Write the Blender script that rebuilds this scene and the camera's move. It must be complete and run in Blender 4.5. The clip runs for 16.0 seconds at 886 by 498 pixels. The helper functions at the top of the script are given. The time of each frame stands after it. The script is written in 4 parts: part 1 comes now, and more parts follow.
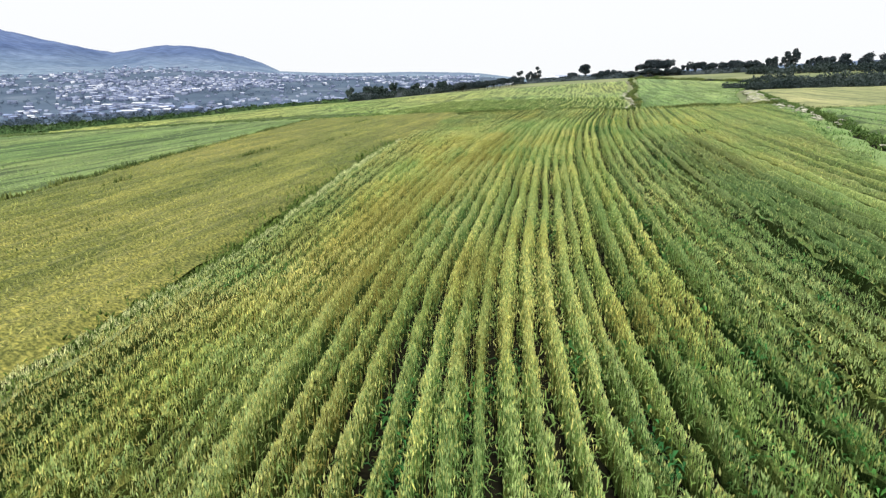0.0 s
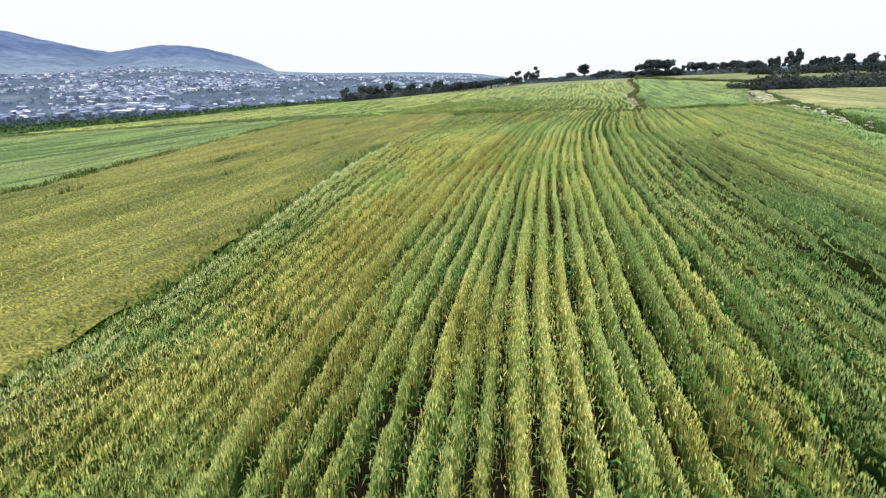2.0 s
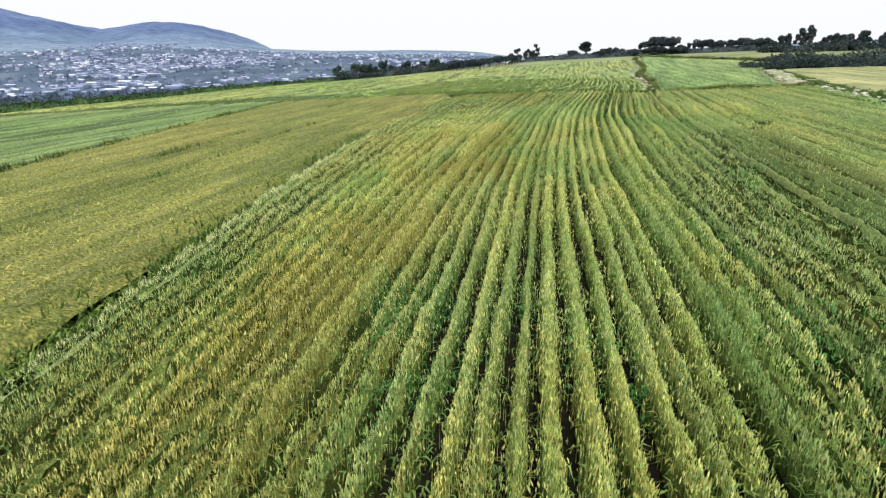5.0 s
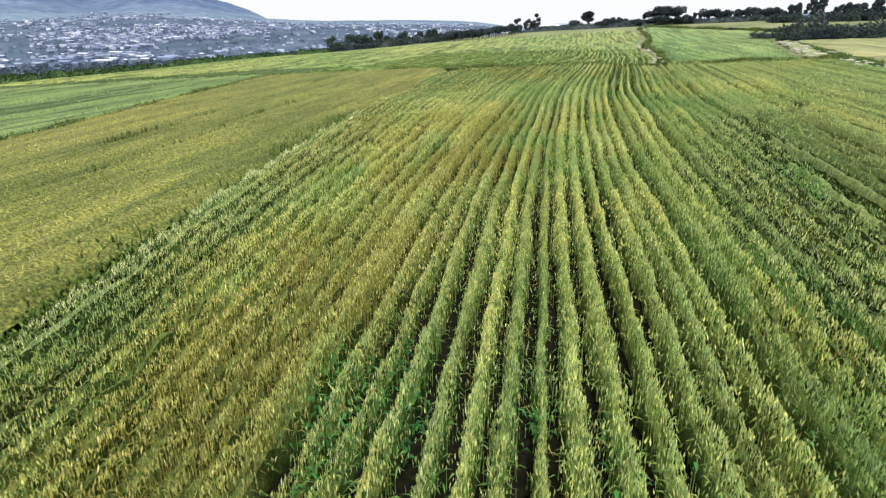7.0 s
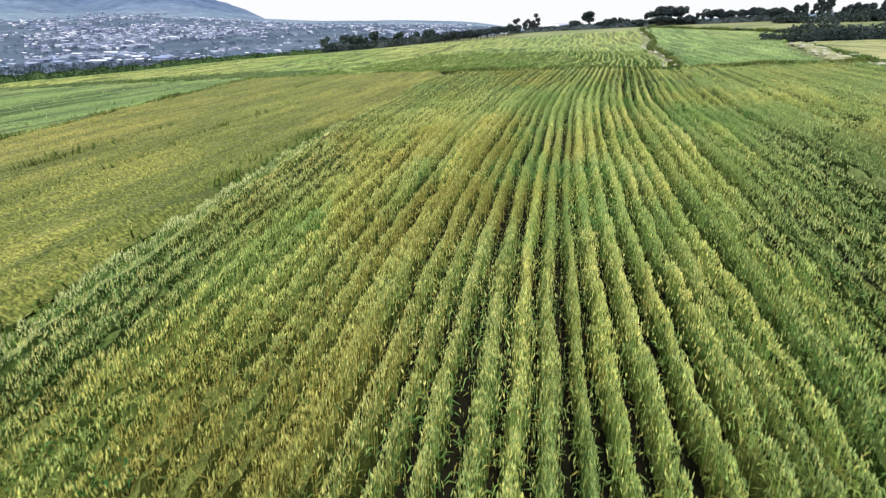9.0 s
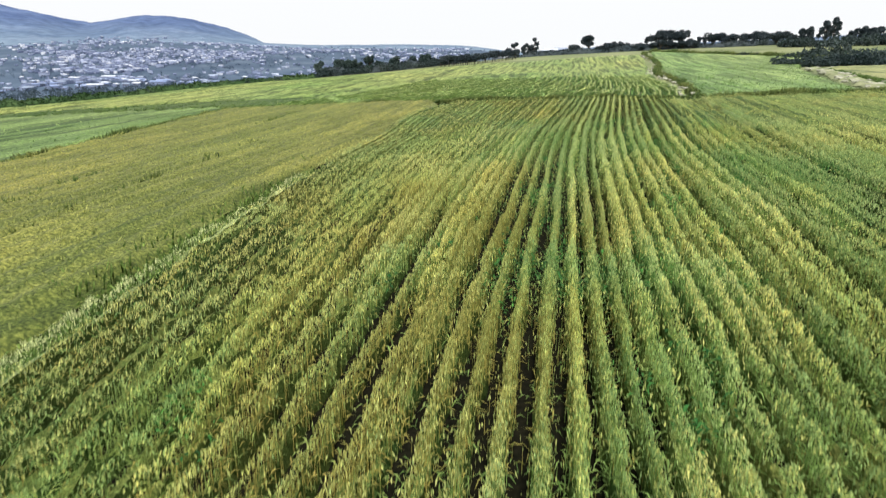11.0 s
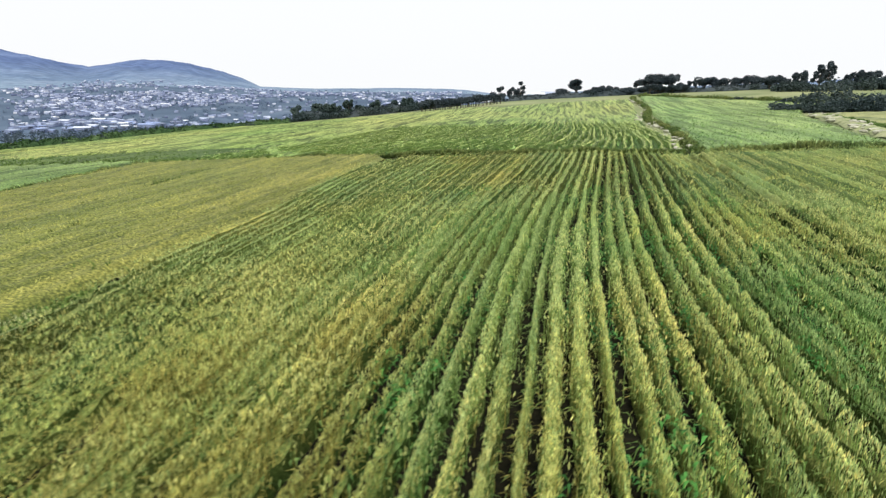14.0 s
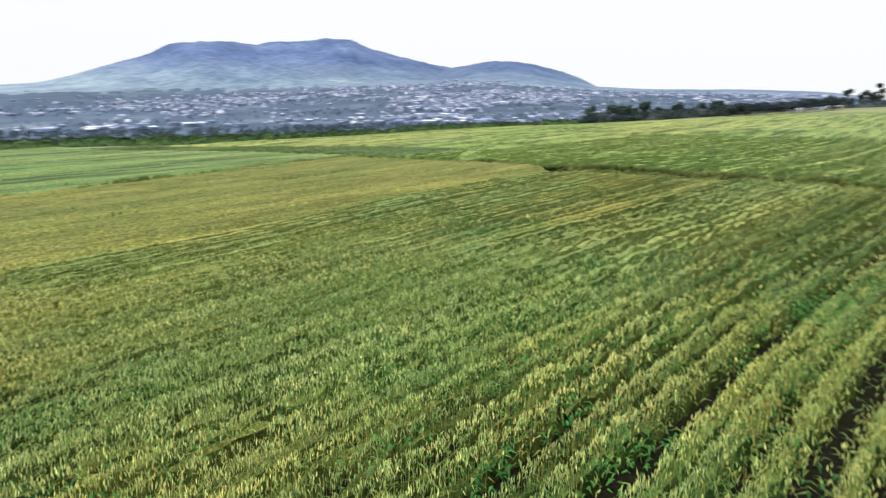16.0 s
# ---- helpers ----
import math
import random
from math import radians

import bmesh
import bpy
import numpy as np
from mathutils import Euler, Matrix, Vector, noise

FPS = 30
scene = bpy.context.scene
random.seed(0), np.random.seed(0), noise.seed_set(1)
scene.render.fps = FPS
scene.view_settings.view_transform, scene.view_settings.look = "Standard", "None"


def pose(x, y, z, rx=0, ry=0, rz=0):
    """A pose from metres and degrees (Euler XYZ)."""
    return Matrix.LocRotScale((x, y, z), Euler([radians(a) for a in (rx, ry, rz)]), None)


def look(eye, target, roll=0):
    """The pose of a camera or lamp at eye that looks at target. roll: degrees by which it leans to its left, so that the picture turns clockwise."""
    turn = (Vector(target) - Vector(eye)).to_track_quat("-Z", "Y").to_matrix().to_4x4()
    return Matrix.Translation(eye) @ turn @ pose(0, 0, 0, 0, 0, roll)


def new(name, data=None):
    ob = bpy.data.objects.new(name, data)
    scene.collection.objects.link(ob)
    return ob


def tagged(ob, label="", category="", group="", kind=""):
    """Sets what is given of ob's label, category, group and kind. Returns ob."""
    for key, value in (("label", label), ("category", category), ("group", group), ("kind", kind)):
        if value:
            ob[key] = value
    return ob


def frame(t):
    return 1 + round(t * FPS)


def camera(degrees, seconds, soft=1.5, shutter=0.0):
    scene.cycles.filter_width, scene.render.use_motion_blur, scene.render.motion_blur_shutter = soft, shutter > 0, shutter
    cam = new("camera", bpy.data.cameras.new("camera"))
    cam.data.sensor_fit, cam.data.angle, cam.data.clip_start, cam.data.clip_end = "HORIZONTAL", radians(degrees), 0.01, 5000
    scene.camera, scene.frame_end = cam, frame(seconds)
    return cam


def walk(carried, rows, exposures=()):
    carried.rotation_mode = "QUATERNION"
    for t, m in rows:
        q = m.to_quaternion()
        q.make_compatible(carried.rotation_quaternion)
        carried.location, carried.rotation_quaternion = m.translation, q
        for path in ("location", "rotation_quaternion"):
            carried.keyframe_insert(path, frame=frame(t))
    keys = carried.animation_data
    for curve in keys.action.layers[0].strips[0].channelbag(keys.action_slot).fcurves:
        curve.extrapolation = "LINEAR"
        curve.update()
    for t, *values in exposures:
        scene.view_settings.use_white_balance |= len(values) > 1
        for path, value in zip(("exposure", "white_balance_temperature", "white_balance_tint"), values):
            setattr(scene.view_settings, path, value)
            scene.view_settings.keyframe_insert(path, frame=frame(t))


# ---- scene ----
cam = camera(72.2, 16.0, 1.3, 0.2)
# seconds, place, then yaw to the left, pitch and roll in degrees
ROWS = [
    (0.0, 0.669, 0.027, 4.582, 12.31, -15.56, 0.10),
    (0.5, 0.510, 1.087, 4.532, 12.24, -15.57, 0.13),
    (1.0, 0.347, 2.152, 4.516, 12.15, -15.56, 0.15),
    (1.5, 0.159, 3.233, 4.478, 12.09, -15.54, 0.17),
    (2.0, -0.052, 4.360, 4.441, 12.03, -15.53, 0.19),
    (2.5, -0.258, 5.519, 4.401, 11.98, -15.52, 0.18),
    (3.0, -0.466, 6.691, 4.357, 11.95, -15.54, 0.17),
    (3.1, -0.502, 6.930, 4.358, 11.93, -15.97, 0.19),
    (3.2, -0.543, 7.168, 4.360, 11.91, -16.09, 0.21),
    (3.5, -0.656, 7.882, 4.359, 11.88, -16.11, 0.24),
    (4.0, -0.844, 9.073, 4.362, 11.85, -16.10, 0.26),
    (4.2, -0.905, 9.521, 4.361, 11.83, -16.12, 0.26),
    (6.3, -1.455, 14.067, 4.380, 11.68, -19.94, 0.33),
    (6.5, -1.513, 14.516, 4.381, 11.66, -19.95, 0.33),
    (7.0, -1.676, 15.629, 4.361, 11.62, -19.94, 0.34),
    (7.5, -1.847, 16.801, 4.375, 11.58, -19.94, 0.37),
    (8.0, -2.038, 18.077, 4.353, 11.53, -19.93, 0.39),
    (8.5, -2.238, 19.449, 4.349, 11.49, -19.93, 0.40),
    (10.5, -3.290, 26.467, 4.467, 11.32, -19.85, 0.36),
    (10.8, -3.448, 27.550, 4.481, 11.30, -19.44, 0.36),
    (10.9, -3.497, 27.917, 4.488, 11.29, -18.79, 0.36),
    (11.0, -3.552, 28.282, 4.489, 11.29, -17.90, 0.35),
    (11.1, -3.606, 28.648, 4.490, 11.28, -16.68, 0.35),
    (11.2, -3.660, 29.014, 4.491, 11.27, -15.70, 0.35),
    (11.3, -3.714, 29.381, 4.498, 11.27, -14.83, 0.35),
    (11.5, -3.814, 30.106, 4.501, 11.25, -14.29, 0.34),
    (12.0, -4.031, 31.860, 4.528, 11.23, -14.17, 0.36),
    (12.5, -4.163, 33.638, 4.565, 11.19, -14.16, 0.39),
    (13.0, -4.228, 35.481, 4.609, 11.16, -14.14, 0.38),
    (13.5, -3.696, 37.423, 4.647, 11.04, -14.17, 0.39),
    (14.0, -2.078, 39.803, 4.704, 10.78, -14.12, 0.41),
    (14.5, -0.028, 42.413, 4.804, 10.62, -14.19, 0.52),
    (15.0, 2.197, 45.302, 4.857, 10.59, -14.18, 0.50),
    (15.3, 3.506, 47.091, 4.896, 10.92, -14.18, 0.51),
    (15.4, 3.946, 47.692, 4.906, 12.27, -14.18, 0.52),
    (15.5, 4.383, 48.287, 4.921, 14.67, -14.19, 0.56),
    (15.6, 4.737, 48.825, 4.932, 19.50, -14.26, 0.75),
    (15.7, 5.074, 49.348, 4.935, 24.64, -14.33, 0.95),
    (15.8, 5.390, 49.862, 4.944, 29.59, -14.38, 1.14),
    (15.9, 5.700, 50.358, 4.957, 35.46, -14.46, 1.23),
    (16.0, 5.997, 50.841, 4.964, 40.73, -14.55, 1.32),
]


def aim(x, y, z, yaw, pitch, roll):
    a, e = radians(yaw), radians(pitch)
    return look((x, y, z), (x - math.sin(a) * math.cos(e), y + math.cos(a) * math.cos(e), z + math.sin(e)), roll)


walk(cam, [(t, aim(*row)) for t, *row in ROWS])

# ---------------------------------------------------------------- light
SUN_AZ, SUN_EL = 164.0, 50.0  # degrees to the right of the rows' direction, and up
world = bpy.data.worlds.new("world")
scene.world = world
world.use_nodes = True
wn, wl = world.node_tree.nodes, world.node_tree.links
sky = wn.new("ShaderNodeTexSky")
sky.sky_type, sky.sun_disc = "NISHITA", False
sky.sun_elevation, sky.sun_rotation = radians(SUN_EL), radians(SUN_AZ)
sky.air_density, sky.dust_density = 1.5, 6.0
veil = wn.new("ShaderNodeMix")
veil.data_type = "RGBA"
veil.inputs[0].default_value = 0.93
veil.inputs[7].default_value = (11.5, 11.7, 11.9, 1)
wl.new(sky.outputs[0], veil.inputs[6])
wl.new(veil.outputs[2], wn["Background"].inputs[0])
wn["Background"].inputs[1].default_value = 0.09
sun = new("sun", bpy.data.lights.new("sun", "SUN"))
sun.data.energy, sun.data.angle, sun.data.color = 3.6, radians(4), (1.0, 0.95, 0.84)
a, e = radians(SUN_AZ), radians(SUN_EL)
sun.matrix_world = look((0, 0, 80), (-math.sin(a) * math.cos(e), -math.cos(a) * math.cos(e), 80 - math.sin(e)))
scene.view_settings.exposure = 0.0

# ---------------------------------------------------------------- helpers
rng = np.random.default_rng(7)


def smooth(a, b, x):
    t = np.clip((np.asarray(x, float) - a) / (b - a), 0, 1)
    return t * t * (3 - 2 * t)


def hashed(i, j, seed):
    h = (i.astype(np.int64) * 374761393 + j.astype(np.int64) * 668265263 + seed * 1274126177) & 0xFFFFFFFF
    h = ((h ^ (h >> 13)) * 1274126177) & 0xFFFFFFFF
    return ((h ^ (h >> 16)) & 0xFFFFFF) / float(0xFFFFFF)


def vnoise(x, y, seed=0):
    """Value noise from 0 to 1."""
    x, y = np.broadcast_arrays(np.asarray(x, float), np.asarray(y, float))
    i, j = np.floor(x), np.floor(y)
    u, v = x - i, y - j
    u, v = u * u * (3 - 2 * u), v * v * (3 - 2 * v)
    a, b = hashed(i, j, seed), hashed(i + 1, j, seed)
    c, d = hashed(i, j + 1, seed), hashed(i + 1, j + 1, seed)
    return (a * (1 - u) + b * u) * (1 - v) + (c * (1 - u) + d * u) * v


def mesh_from(name, verts, tris, mats, index=None, shade=False):
    """A triangle mesh out of numpy arrays."""
    me = bpy.data.meshes.new(name)
    n, k = len(verts), len(tris)
    me.vertices.add(n)
    me.vertices.foreach_set("co", np.asarray(verts, np.float32).ravel())
    me.loops.add(3 * k)
    me.loops.foreach_set("vertex_index", np.asarray(tris, np.int32).ravel())
    me.polygons.add(k)
    me.polygons.foreach_set("loop_start", np.arange(0, 3 * k, 3, dtype=np.int32))
    for m in mats:
        me.materials.append(m)
    if index is not None:
        me.polygons.foreach_set("material_index", np.asarray(index, np.int32))
    if shade:
        me.polygons.foreach_set("use_smooth", np.ones(k, bool))
    me.update(calc_edges=True)
    me.validate()
    return me


class Pile:
    """Gathers triangles with material numbers."""

    def __init__(self):
        self.v, self.t, self.m, self.n = [], [], [], 0

    def add(self, verts, tris, mat=0):
        verts, tris = np.asarray(verts, float).reshape(-1, 3), np.asarray(tris, int).reshape(-1, 3)
        self.v.append(verts)
        self.t.append(tris + self.n)
        self.m.append(np.full(len(tris), mat))
        self.n += len(verts)

    def mesh(self, name, mats, shade=False):
        return mesh_from(name, np.concatenate(self.v), np.concatenate(self.t), mats, np.concatenate(self.m), shade)


def under(ob, parent):
    ob.parent = parent
    return ob


def grid_tris(nu, nv):
    """Triangles of a grid of nu x nv points, v fastest."""
    i, j = np.meshgrid(np.arange(nu - 1), np.arange(nv - 1), indexing="ij")
    p = (i * nv + j).ravel()
    return np.concatenate([np.stack([p, p + nv, p + nv + 1], 1), np.stack([p, p + nv + 1, p + 1], 1)])


# ---------------------------------------------------------------- terrain
SLOPE, CT, ST = math.tan(radians(3)), math.cos(radians(12.8)), math.sin(radians(12.8))
CX, CY, CZ = -4.0, 34.0, 4.6  # the middle of the land's rings, at a place and height of the camera


def field_z(x, y):
    """Canopy level of the fields' sloping plane."""
    z = SLOPE * (x * CT + y * ST)
    z = z - 0.45 * smooth(40, 100, y) * smooth(-5, 8, x) * (1 - smooth(140, 200, y))
    z = z + 2.2 * smooth(158, 250, y) * smooth(-70, -10, x)
    return z - 1.2 * smooth(-45, -110, x) + 0.25 * (vnoise(x / 23, y / 23, 5) - 0.5)


RIM_AZ = [-180, -60, -25, -12, 0, 8, 16, 24, 36, 47, 65, 80, 180]
RIM_R = [70, 90, 215, 255, 232, 215, 196, 178, 150, 122, 140, 160, 70]
RIDGE_AZ = [0, 8, 10.4, 15.7, 22.7, 27, 28.35, 29.8, 31.5, 34, 36.3, 37.9, 40, 42.6, 45, 47.5, 48.8, 51.2, 53.2, 55.8, 57.2, 59, 61.3, 63.9, 65.7, 68.2, 71, 73.3, 75.8, 80, 90]
RIDGE_EL = [0.45, 0.52, 0.66, 0.68, 0.57, 0.70, 1.35, 1.85, 2.28, 2.72, 2.74, 2.48, 2.04, 2.52, 3.02, 3.59, 4.17, 4.32, 3.97, 3.77, 3.49, 3.73, 3.60, 3.37, 2.36, 1.60, 0.64, 0.0, -0.25, -0.5, -0.6]


def land_z(x, y):
    """The ground's level: fields, then the valley, the town's slope and the hills, whose sight angles are fitted to
    the camera's view.
    """
    dx, dy = x - CX, y - CY
    r = np.hypot(dx, dy) + 1e-6
    az = np.degrees(np.arctan2(-dx, dy))
    rim = np.interp(az, RIM_AZ, RIM_R)
    near = field_z(x, y) - 0.72
    ridge = np.interp(az, RIDGE_AZ, RIDGE_EL)
    rough = np.maximum(ridge - 0.4, 0) * 0.022 + 0.015
    ridge = ridge + rough * (vnoise(az * 2.1, r / 900, 3) + 0.5 * vnoise(az * 5.3, r / 400, 4) - 0.75) * 1.4
    foot = np.interp(az, [0, 15, 25, 31, 36, 44, 50, 57, 76], [0.25, 0.3, 0.35, 0.5, 0.75, 0.45, 0.15, -0.2, -0.9])
    ridge = np.maximum(ridge, foot - 0.1)
    low = np.interp(az, [0, 10, 25, 45, 60, 80], [-2.0, -2.6, -3.2, -3.8, -4.4, -4.6])
    el = low + (foot - low) * smooth(350, 1750, r) ** 0.85 + (ridge - foot) * smooth(1650, 2900, r) ** 1.1
    el = el + 0.45 * (vnoise(az * 0.55 + r / 1500, r / 420, 6) + 0.5 * vnoise(az * 1.7, r / 260, 7) - 0.75) * smooth(1750, 2150, r) * smooth(2880, 2650, r) * smooth(1, 2, ridge)
    el = el - 0.004 * np.maximum(r - 2950, 0)
    far = CZ + r * np.tan(np.radians(el)) + 2.0 * (vnoise(x / 90, y / 90, 9) - 0.5) * smooth(400, 900, r)
    left = smooth(3, 9, az) * smooth(120, 85, az)
    far = far * left + (near - 14 * smooth(rim, rim + 260, r)) * (1 - left)
    k = smooth(0, 1, (r - rim) / (0.45 * rim + 40))
    return near * (1 - k) + far * k


def polar(az, d):
    """A place in the plan: degrees to the left of the rows' direction, and metres, from the camera place CX, CY."""
    return CX - d * math.sin(radians(az)), CY + d * math.cos(radians(az))


# ---------------------------------------------------------------- materials
def material(name, rough=0.8):
    m = bpy.data.materials.new(name)
    m.use_nodes = True
    b = m.node_tree.nodes["Principled BSDF"]
    b.inputs["Roughness"].default_value = rough
    b.inputs["Specular IOR Level"].default_value = 0.25
    return m, m.node_tree.nodes, m.node_tree.links, b


def noise_of(nodes, links, scale, detail=3, stretch=(1, 1, 1)):
    g = nodes.new("ShaderNodeNewGeometry")
    mp = nodes.new("ShaderNodeVectorMath")
    mp.operation = "MULTIPLY"
    mp.inputs[1].default_value = stretch
    links.new(g.outputs["Position"], mp.inputs[0])
    n = nodes.new("ShaderNodeTexNoise")
    n.inputs["Scale"].default_value, n.inputs["Detail"].default_value = scale, detail
    links.new(mp.outputs[0], n.inputs["Vector"])
    return n.outputs["Fac"]


def ramp(nodes, links, fac, stops):
    r = nodes.new("ShaderNodeValToRGB")
    while len(r.color_ramp.elements) < len(stops):
        r.color_ramp.elements.new(0.5)
    for el, (p, c) in zip(r.color_ramp.elements, stops):
        el.position, el.color = p, (*c, 1)
    links.new(fac, r.inputs[0])
    return r.outputs[0]


def mix(nodes, links, fac, a, b, mode="MIX"):
    m = nodes.new("ShaderNodeMix")
    m.data_type, m.blend_type = "RGBA", mode
    for sock, val in ((0, fac), (6, a), (7, b)):
        if isinstance(val, (int, float)):
            m.inputs[sock].default_value = val
        elif isinstance(val, tuple):
            m.inputs[sock].default_value = (*val, 1)
        else:
            links.new(val, m.inputs[sock])
    return m.outputs[2]


def bump(nodes, links, b, height, strength=0.5, distance=0.02):
    n = nodes.new("ShaderNodeBump")
    n.inputs["Strength"].default_value, n.inputs["Distance"].default_value = strength, distance
    links.new(height, n.inputs["Height"])
    links.new(n.outputs[0], b.inputs["Normal"])


def crop_material(name, low, high, patch=0.16, stretch=(1, 0.45, 1), spread=0.55, streak=0.0, grain=0.0, each_row=False, warm=False, gloss=0.25, furrow=0.6):
    """Crop leaves or ears: two tones in patches, each blade a little different; streak and furrow paint in furrow
    shade.
    """
    m, n, l, b = material(name, 0.6)
    b.inputs["Specular IOR Level"].default_value = gloss
    big = ramp(n, l, noise_of(n, l, patch, 4, stretch), [(0.37, low), (0.63, high)])
    g = n.new("ShaderNodeNewGeometry")
    each = ramp(n, l, g.outputs["Random Per Island"], [(0.0, (1 - spread, 1 - spread * 0.8, 1 - spread)), (0.5, (1, 1, 1)), (1.0, (1 + spread, 1 + spread * 0.95, 1 + 0.9 * spread))])
    col = mix(n, l, 1.0, big, each, "MULTIPLY")
    if warm:
        tint = ramp(n, l, noise_of(n, l, 0.13, 4, (1, 0.5, 1)), [(0.42, (0.95, 1.02, 1.02)), (0.66, (1.06, 0.985, 0.89))])
        col = mix(n, l, 1.0, col, tint, "MULTIPLY")
    if each_row:
        oi = n.new("ShaderNodeObjectInfo")
        col = mix(n, l, 1.0, col, ramp(n, l, oi.outputs["Random"], [(0.0, (0.74, 0.80, 0.77)), (0.5, (0.97, 0.98, 0.99)), (1.0, (1.1, 1.07, 1.0))]), "MULTIPLY")
    fine = ramp(n, l, noise_of(n, l, 9, 2, (1, 1, 0.4)), [(0.3, (0.62, 0.66, 0.62)), (0.7, (1.25, 1.22, 1.2))])
    col = mix(n, l, 1.0, col, fine, "MULTIPLY")
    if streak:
        # Painted dark lines stand in for shade in the canopy's furrows.
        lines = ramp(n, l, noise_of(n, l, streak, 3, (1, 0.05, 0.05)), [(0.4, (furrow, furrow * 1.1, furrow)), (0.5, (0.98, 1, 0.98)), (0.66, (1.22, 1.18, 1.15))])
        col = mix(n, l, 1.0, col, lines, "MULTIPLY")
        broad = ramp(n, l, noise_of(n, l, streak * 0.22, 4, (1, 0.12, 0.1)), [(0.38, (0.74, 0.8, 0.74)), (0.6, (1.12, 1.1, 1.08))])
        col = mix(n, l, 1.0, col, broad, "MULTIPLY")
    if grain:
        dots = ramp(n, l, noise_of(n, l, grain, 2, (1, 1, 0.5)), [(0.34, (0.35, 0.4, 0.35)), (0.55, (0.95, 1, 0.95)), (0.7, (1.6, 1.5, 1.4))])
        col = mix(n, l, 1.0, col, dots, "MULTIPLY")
    l.new(col, b.inputs["Base Color"])
    t = n.new("ShaderNodeBsdfTranslucent")
    l.new(col, t.inputs[0])
    ms = n.new("ShaderNodeMixShader")
    ms.inputs[0].default_value = 0.3
    l.new(b.outputs[0], ms.inputs[1])
    l.new(t.outputs[0], ms.inputs[2])
    l.new(ms.outputs[0], n["Material Output"].inputs[0])
    return m


EAR = crop_material("wheat_ear", (0.555, 0.61, 0.215), (0.74, 0.715, 0.30), 0.4, (1, 0.3, 1), 0.5, each_row=True, gloss=0.12)
EAR_GOLD = crop_material("golden_wheat_ear", (0.41, 0.40, 0.125), (0.53, 0.485, 0.165), 0.4, (1, 0.3, 1), 0.5, each_row=True, gloss=0.12)
EAR_LUSH = crop_material("green_wheat_ear", (0.32, 0.46, 0.18), (0.49, 0.59, 0.265), 0.4, (1, 0.3, 1), 0.5, each_row=True, gloss=0.12)
BLADE_GOLD = crop_material("dry_wheat_blade", (0.25, 0.25, 0.065), (0.36, 0.31, 0.09), gloss=0.1)
EAR_PALE = crop_material("pale_wheat_ear", (0.60, 0.67, 0.35), (0.74, 0.75, 0.43), 0.4, (1, 0.3, 1), 0.6)
BLADE = crop_material("wheat_blade", (0.145, 0.285, 0.085), (0.285, 0.36, 0.108), each_row=True, gloss=0.12)
# Row skin in half-lit, lit and shaded tones, for crests and flanks.
HALF_LIT = crop_material("half_lit_wheat", (0.14, 0.192, 0.062), (0.21, 0.222, 0.074), 0.3, grain=45, each_row=True, warm=True, gloss=0.05)
HEADS = crop_material("lit_massed_ears", (0.225, 0.305, 0.118), (0.32, 0.342, 0.136), 0.3, grain=40, each_row=True, warm=True, gloss=0.05)
HEADS_GOLD = crop_material("lit_golden_ears", (0.28, 0.29, 0.097), (0.355, 0.33, 0.11), 0.3, grain=40, each_row=True, warm=True, gloss=0.05)
HEADS_PALE = crop_material("lit_pale_ears", (0.38, 0.45, 0.22), (0.49, 0.53, 0.275), 0.3, grain=40, gloss=0.05)
SHADED_THICKET = crop_material("shaded_wheat_thicket", (0.05, 0.094, 0.028), (0.112, 0.128, 0.038), 0.3, grain=60, each_row=True, gloss=0.04)
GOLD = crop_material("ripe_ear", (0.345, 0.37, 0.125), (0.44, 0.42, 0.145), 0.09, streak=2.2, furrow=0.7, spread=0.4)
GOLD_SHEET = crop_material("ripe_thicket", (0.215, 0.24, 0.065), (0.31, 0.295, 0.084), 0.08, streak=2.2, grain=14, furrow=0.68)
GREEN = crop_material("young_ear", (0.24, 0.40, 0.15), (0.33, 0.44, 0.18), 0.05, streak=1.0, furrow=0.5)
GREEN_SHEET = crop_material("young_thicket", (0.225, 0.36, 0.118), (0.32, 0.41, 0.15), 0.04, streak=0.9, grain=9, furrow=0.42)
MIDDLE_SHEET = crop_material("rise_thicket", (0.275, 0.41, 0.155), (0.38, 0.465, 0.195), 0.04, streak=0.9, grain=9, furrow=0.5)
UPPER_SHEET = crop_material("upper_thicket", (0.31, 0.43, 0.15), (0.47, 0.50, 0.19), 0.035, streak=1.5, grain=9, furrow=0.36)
DARK_SHEET = crop_material("short_thicket", (0.085, 0.15, 0.038), (0.13, 0.19, 0.047), 0.05, streak=1.0)
# Green with row gap and flank shade painted in; also serves dull weeds.
GAP_SHADE_WEED = crop_material("gap_shade_and_weed", (0.13, 0.215, 0.06), (0.19, 0.26, 0.075), 0.05, grain=12, gloss=0.05)
# Haze over the valley trees is mixed into their leaf colour.
VALLEY_LEAF = crop_material("hazed_valley_leaf", (0.05, 0.074, 0.105), (0.078, 0.105, 0.135), 0.05, spread=0.3, gloss=0.03)
# The blue tint of the crest leaves is painted haze.
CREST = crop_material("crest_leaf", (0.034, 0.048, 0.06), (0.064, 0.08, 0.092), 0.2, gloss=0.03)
UPPER = crop_material("upper_ear", (0.52, 0.63, 0.27), (0.66, 0.68, 0.31), 0.08)
WEED = crop_material("weed_leaf", (0.035, 0.14, 0.04), (0.085, 0.25, 0.055), 0.5, gloss=0.15)
TAN_SHEET = crop_material("dry_thicket", (0.36, 0.38, 0.175), (0.47, 0.46, 0.235), 0.06, streak=1.0)
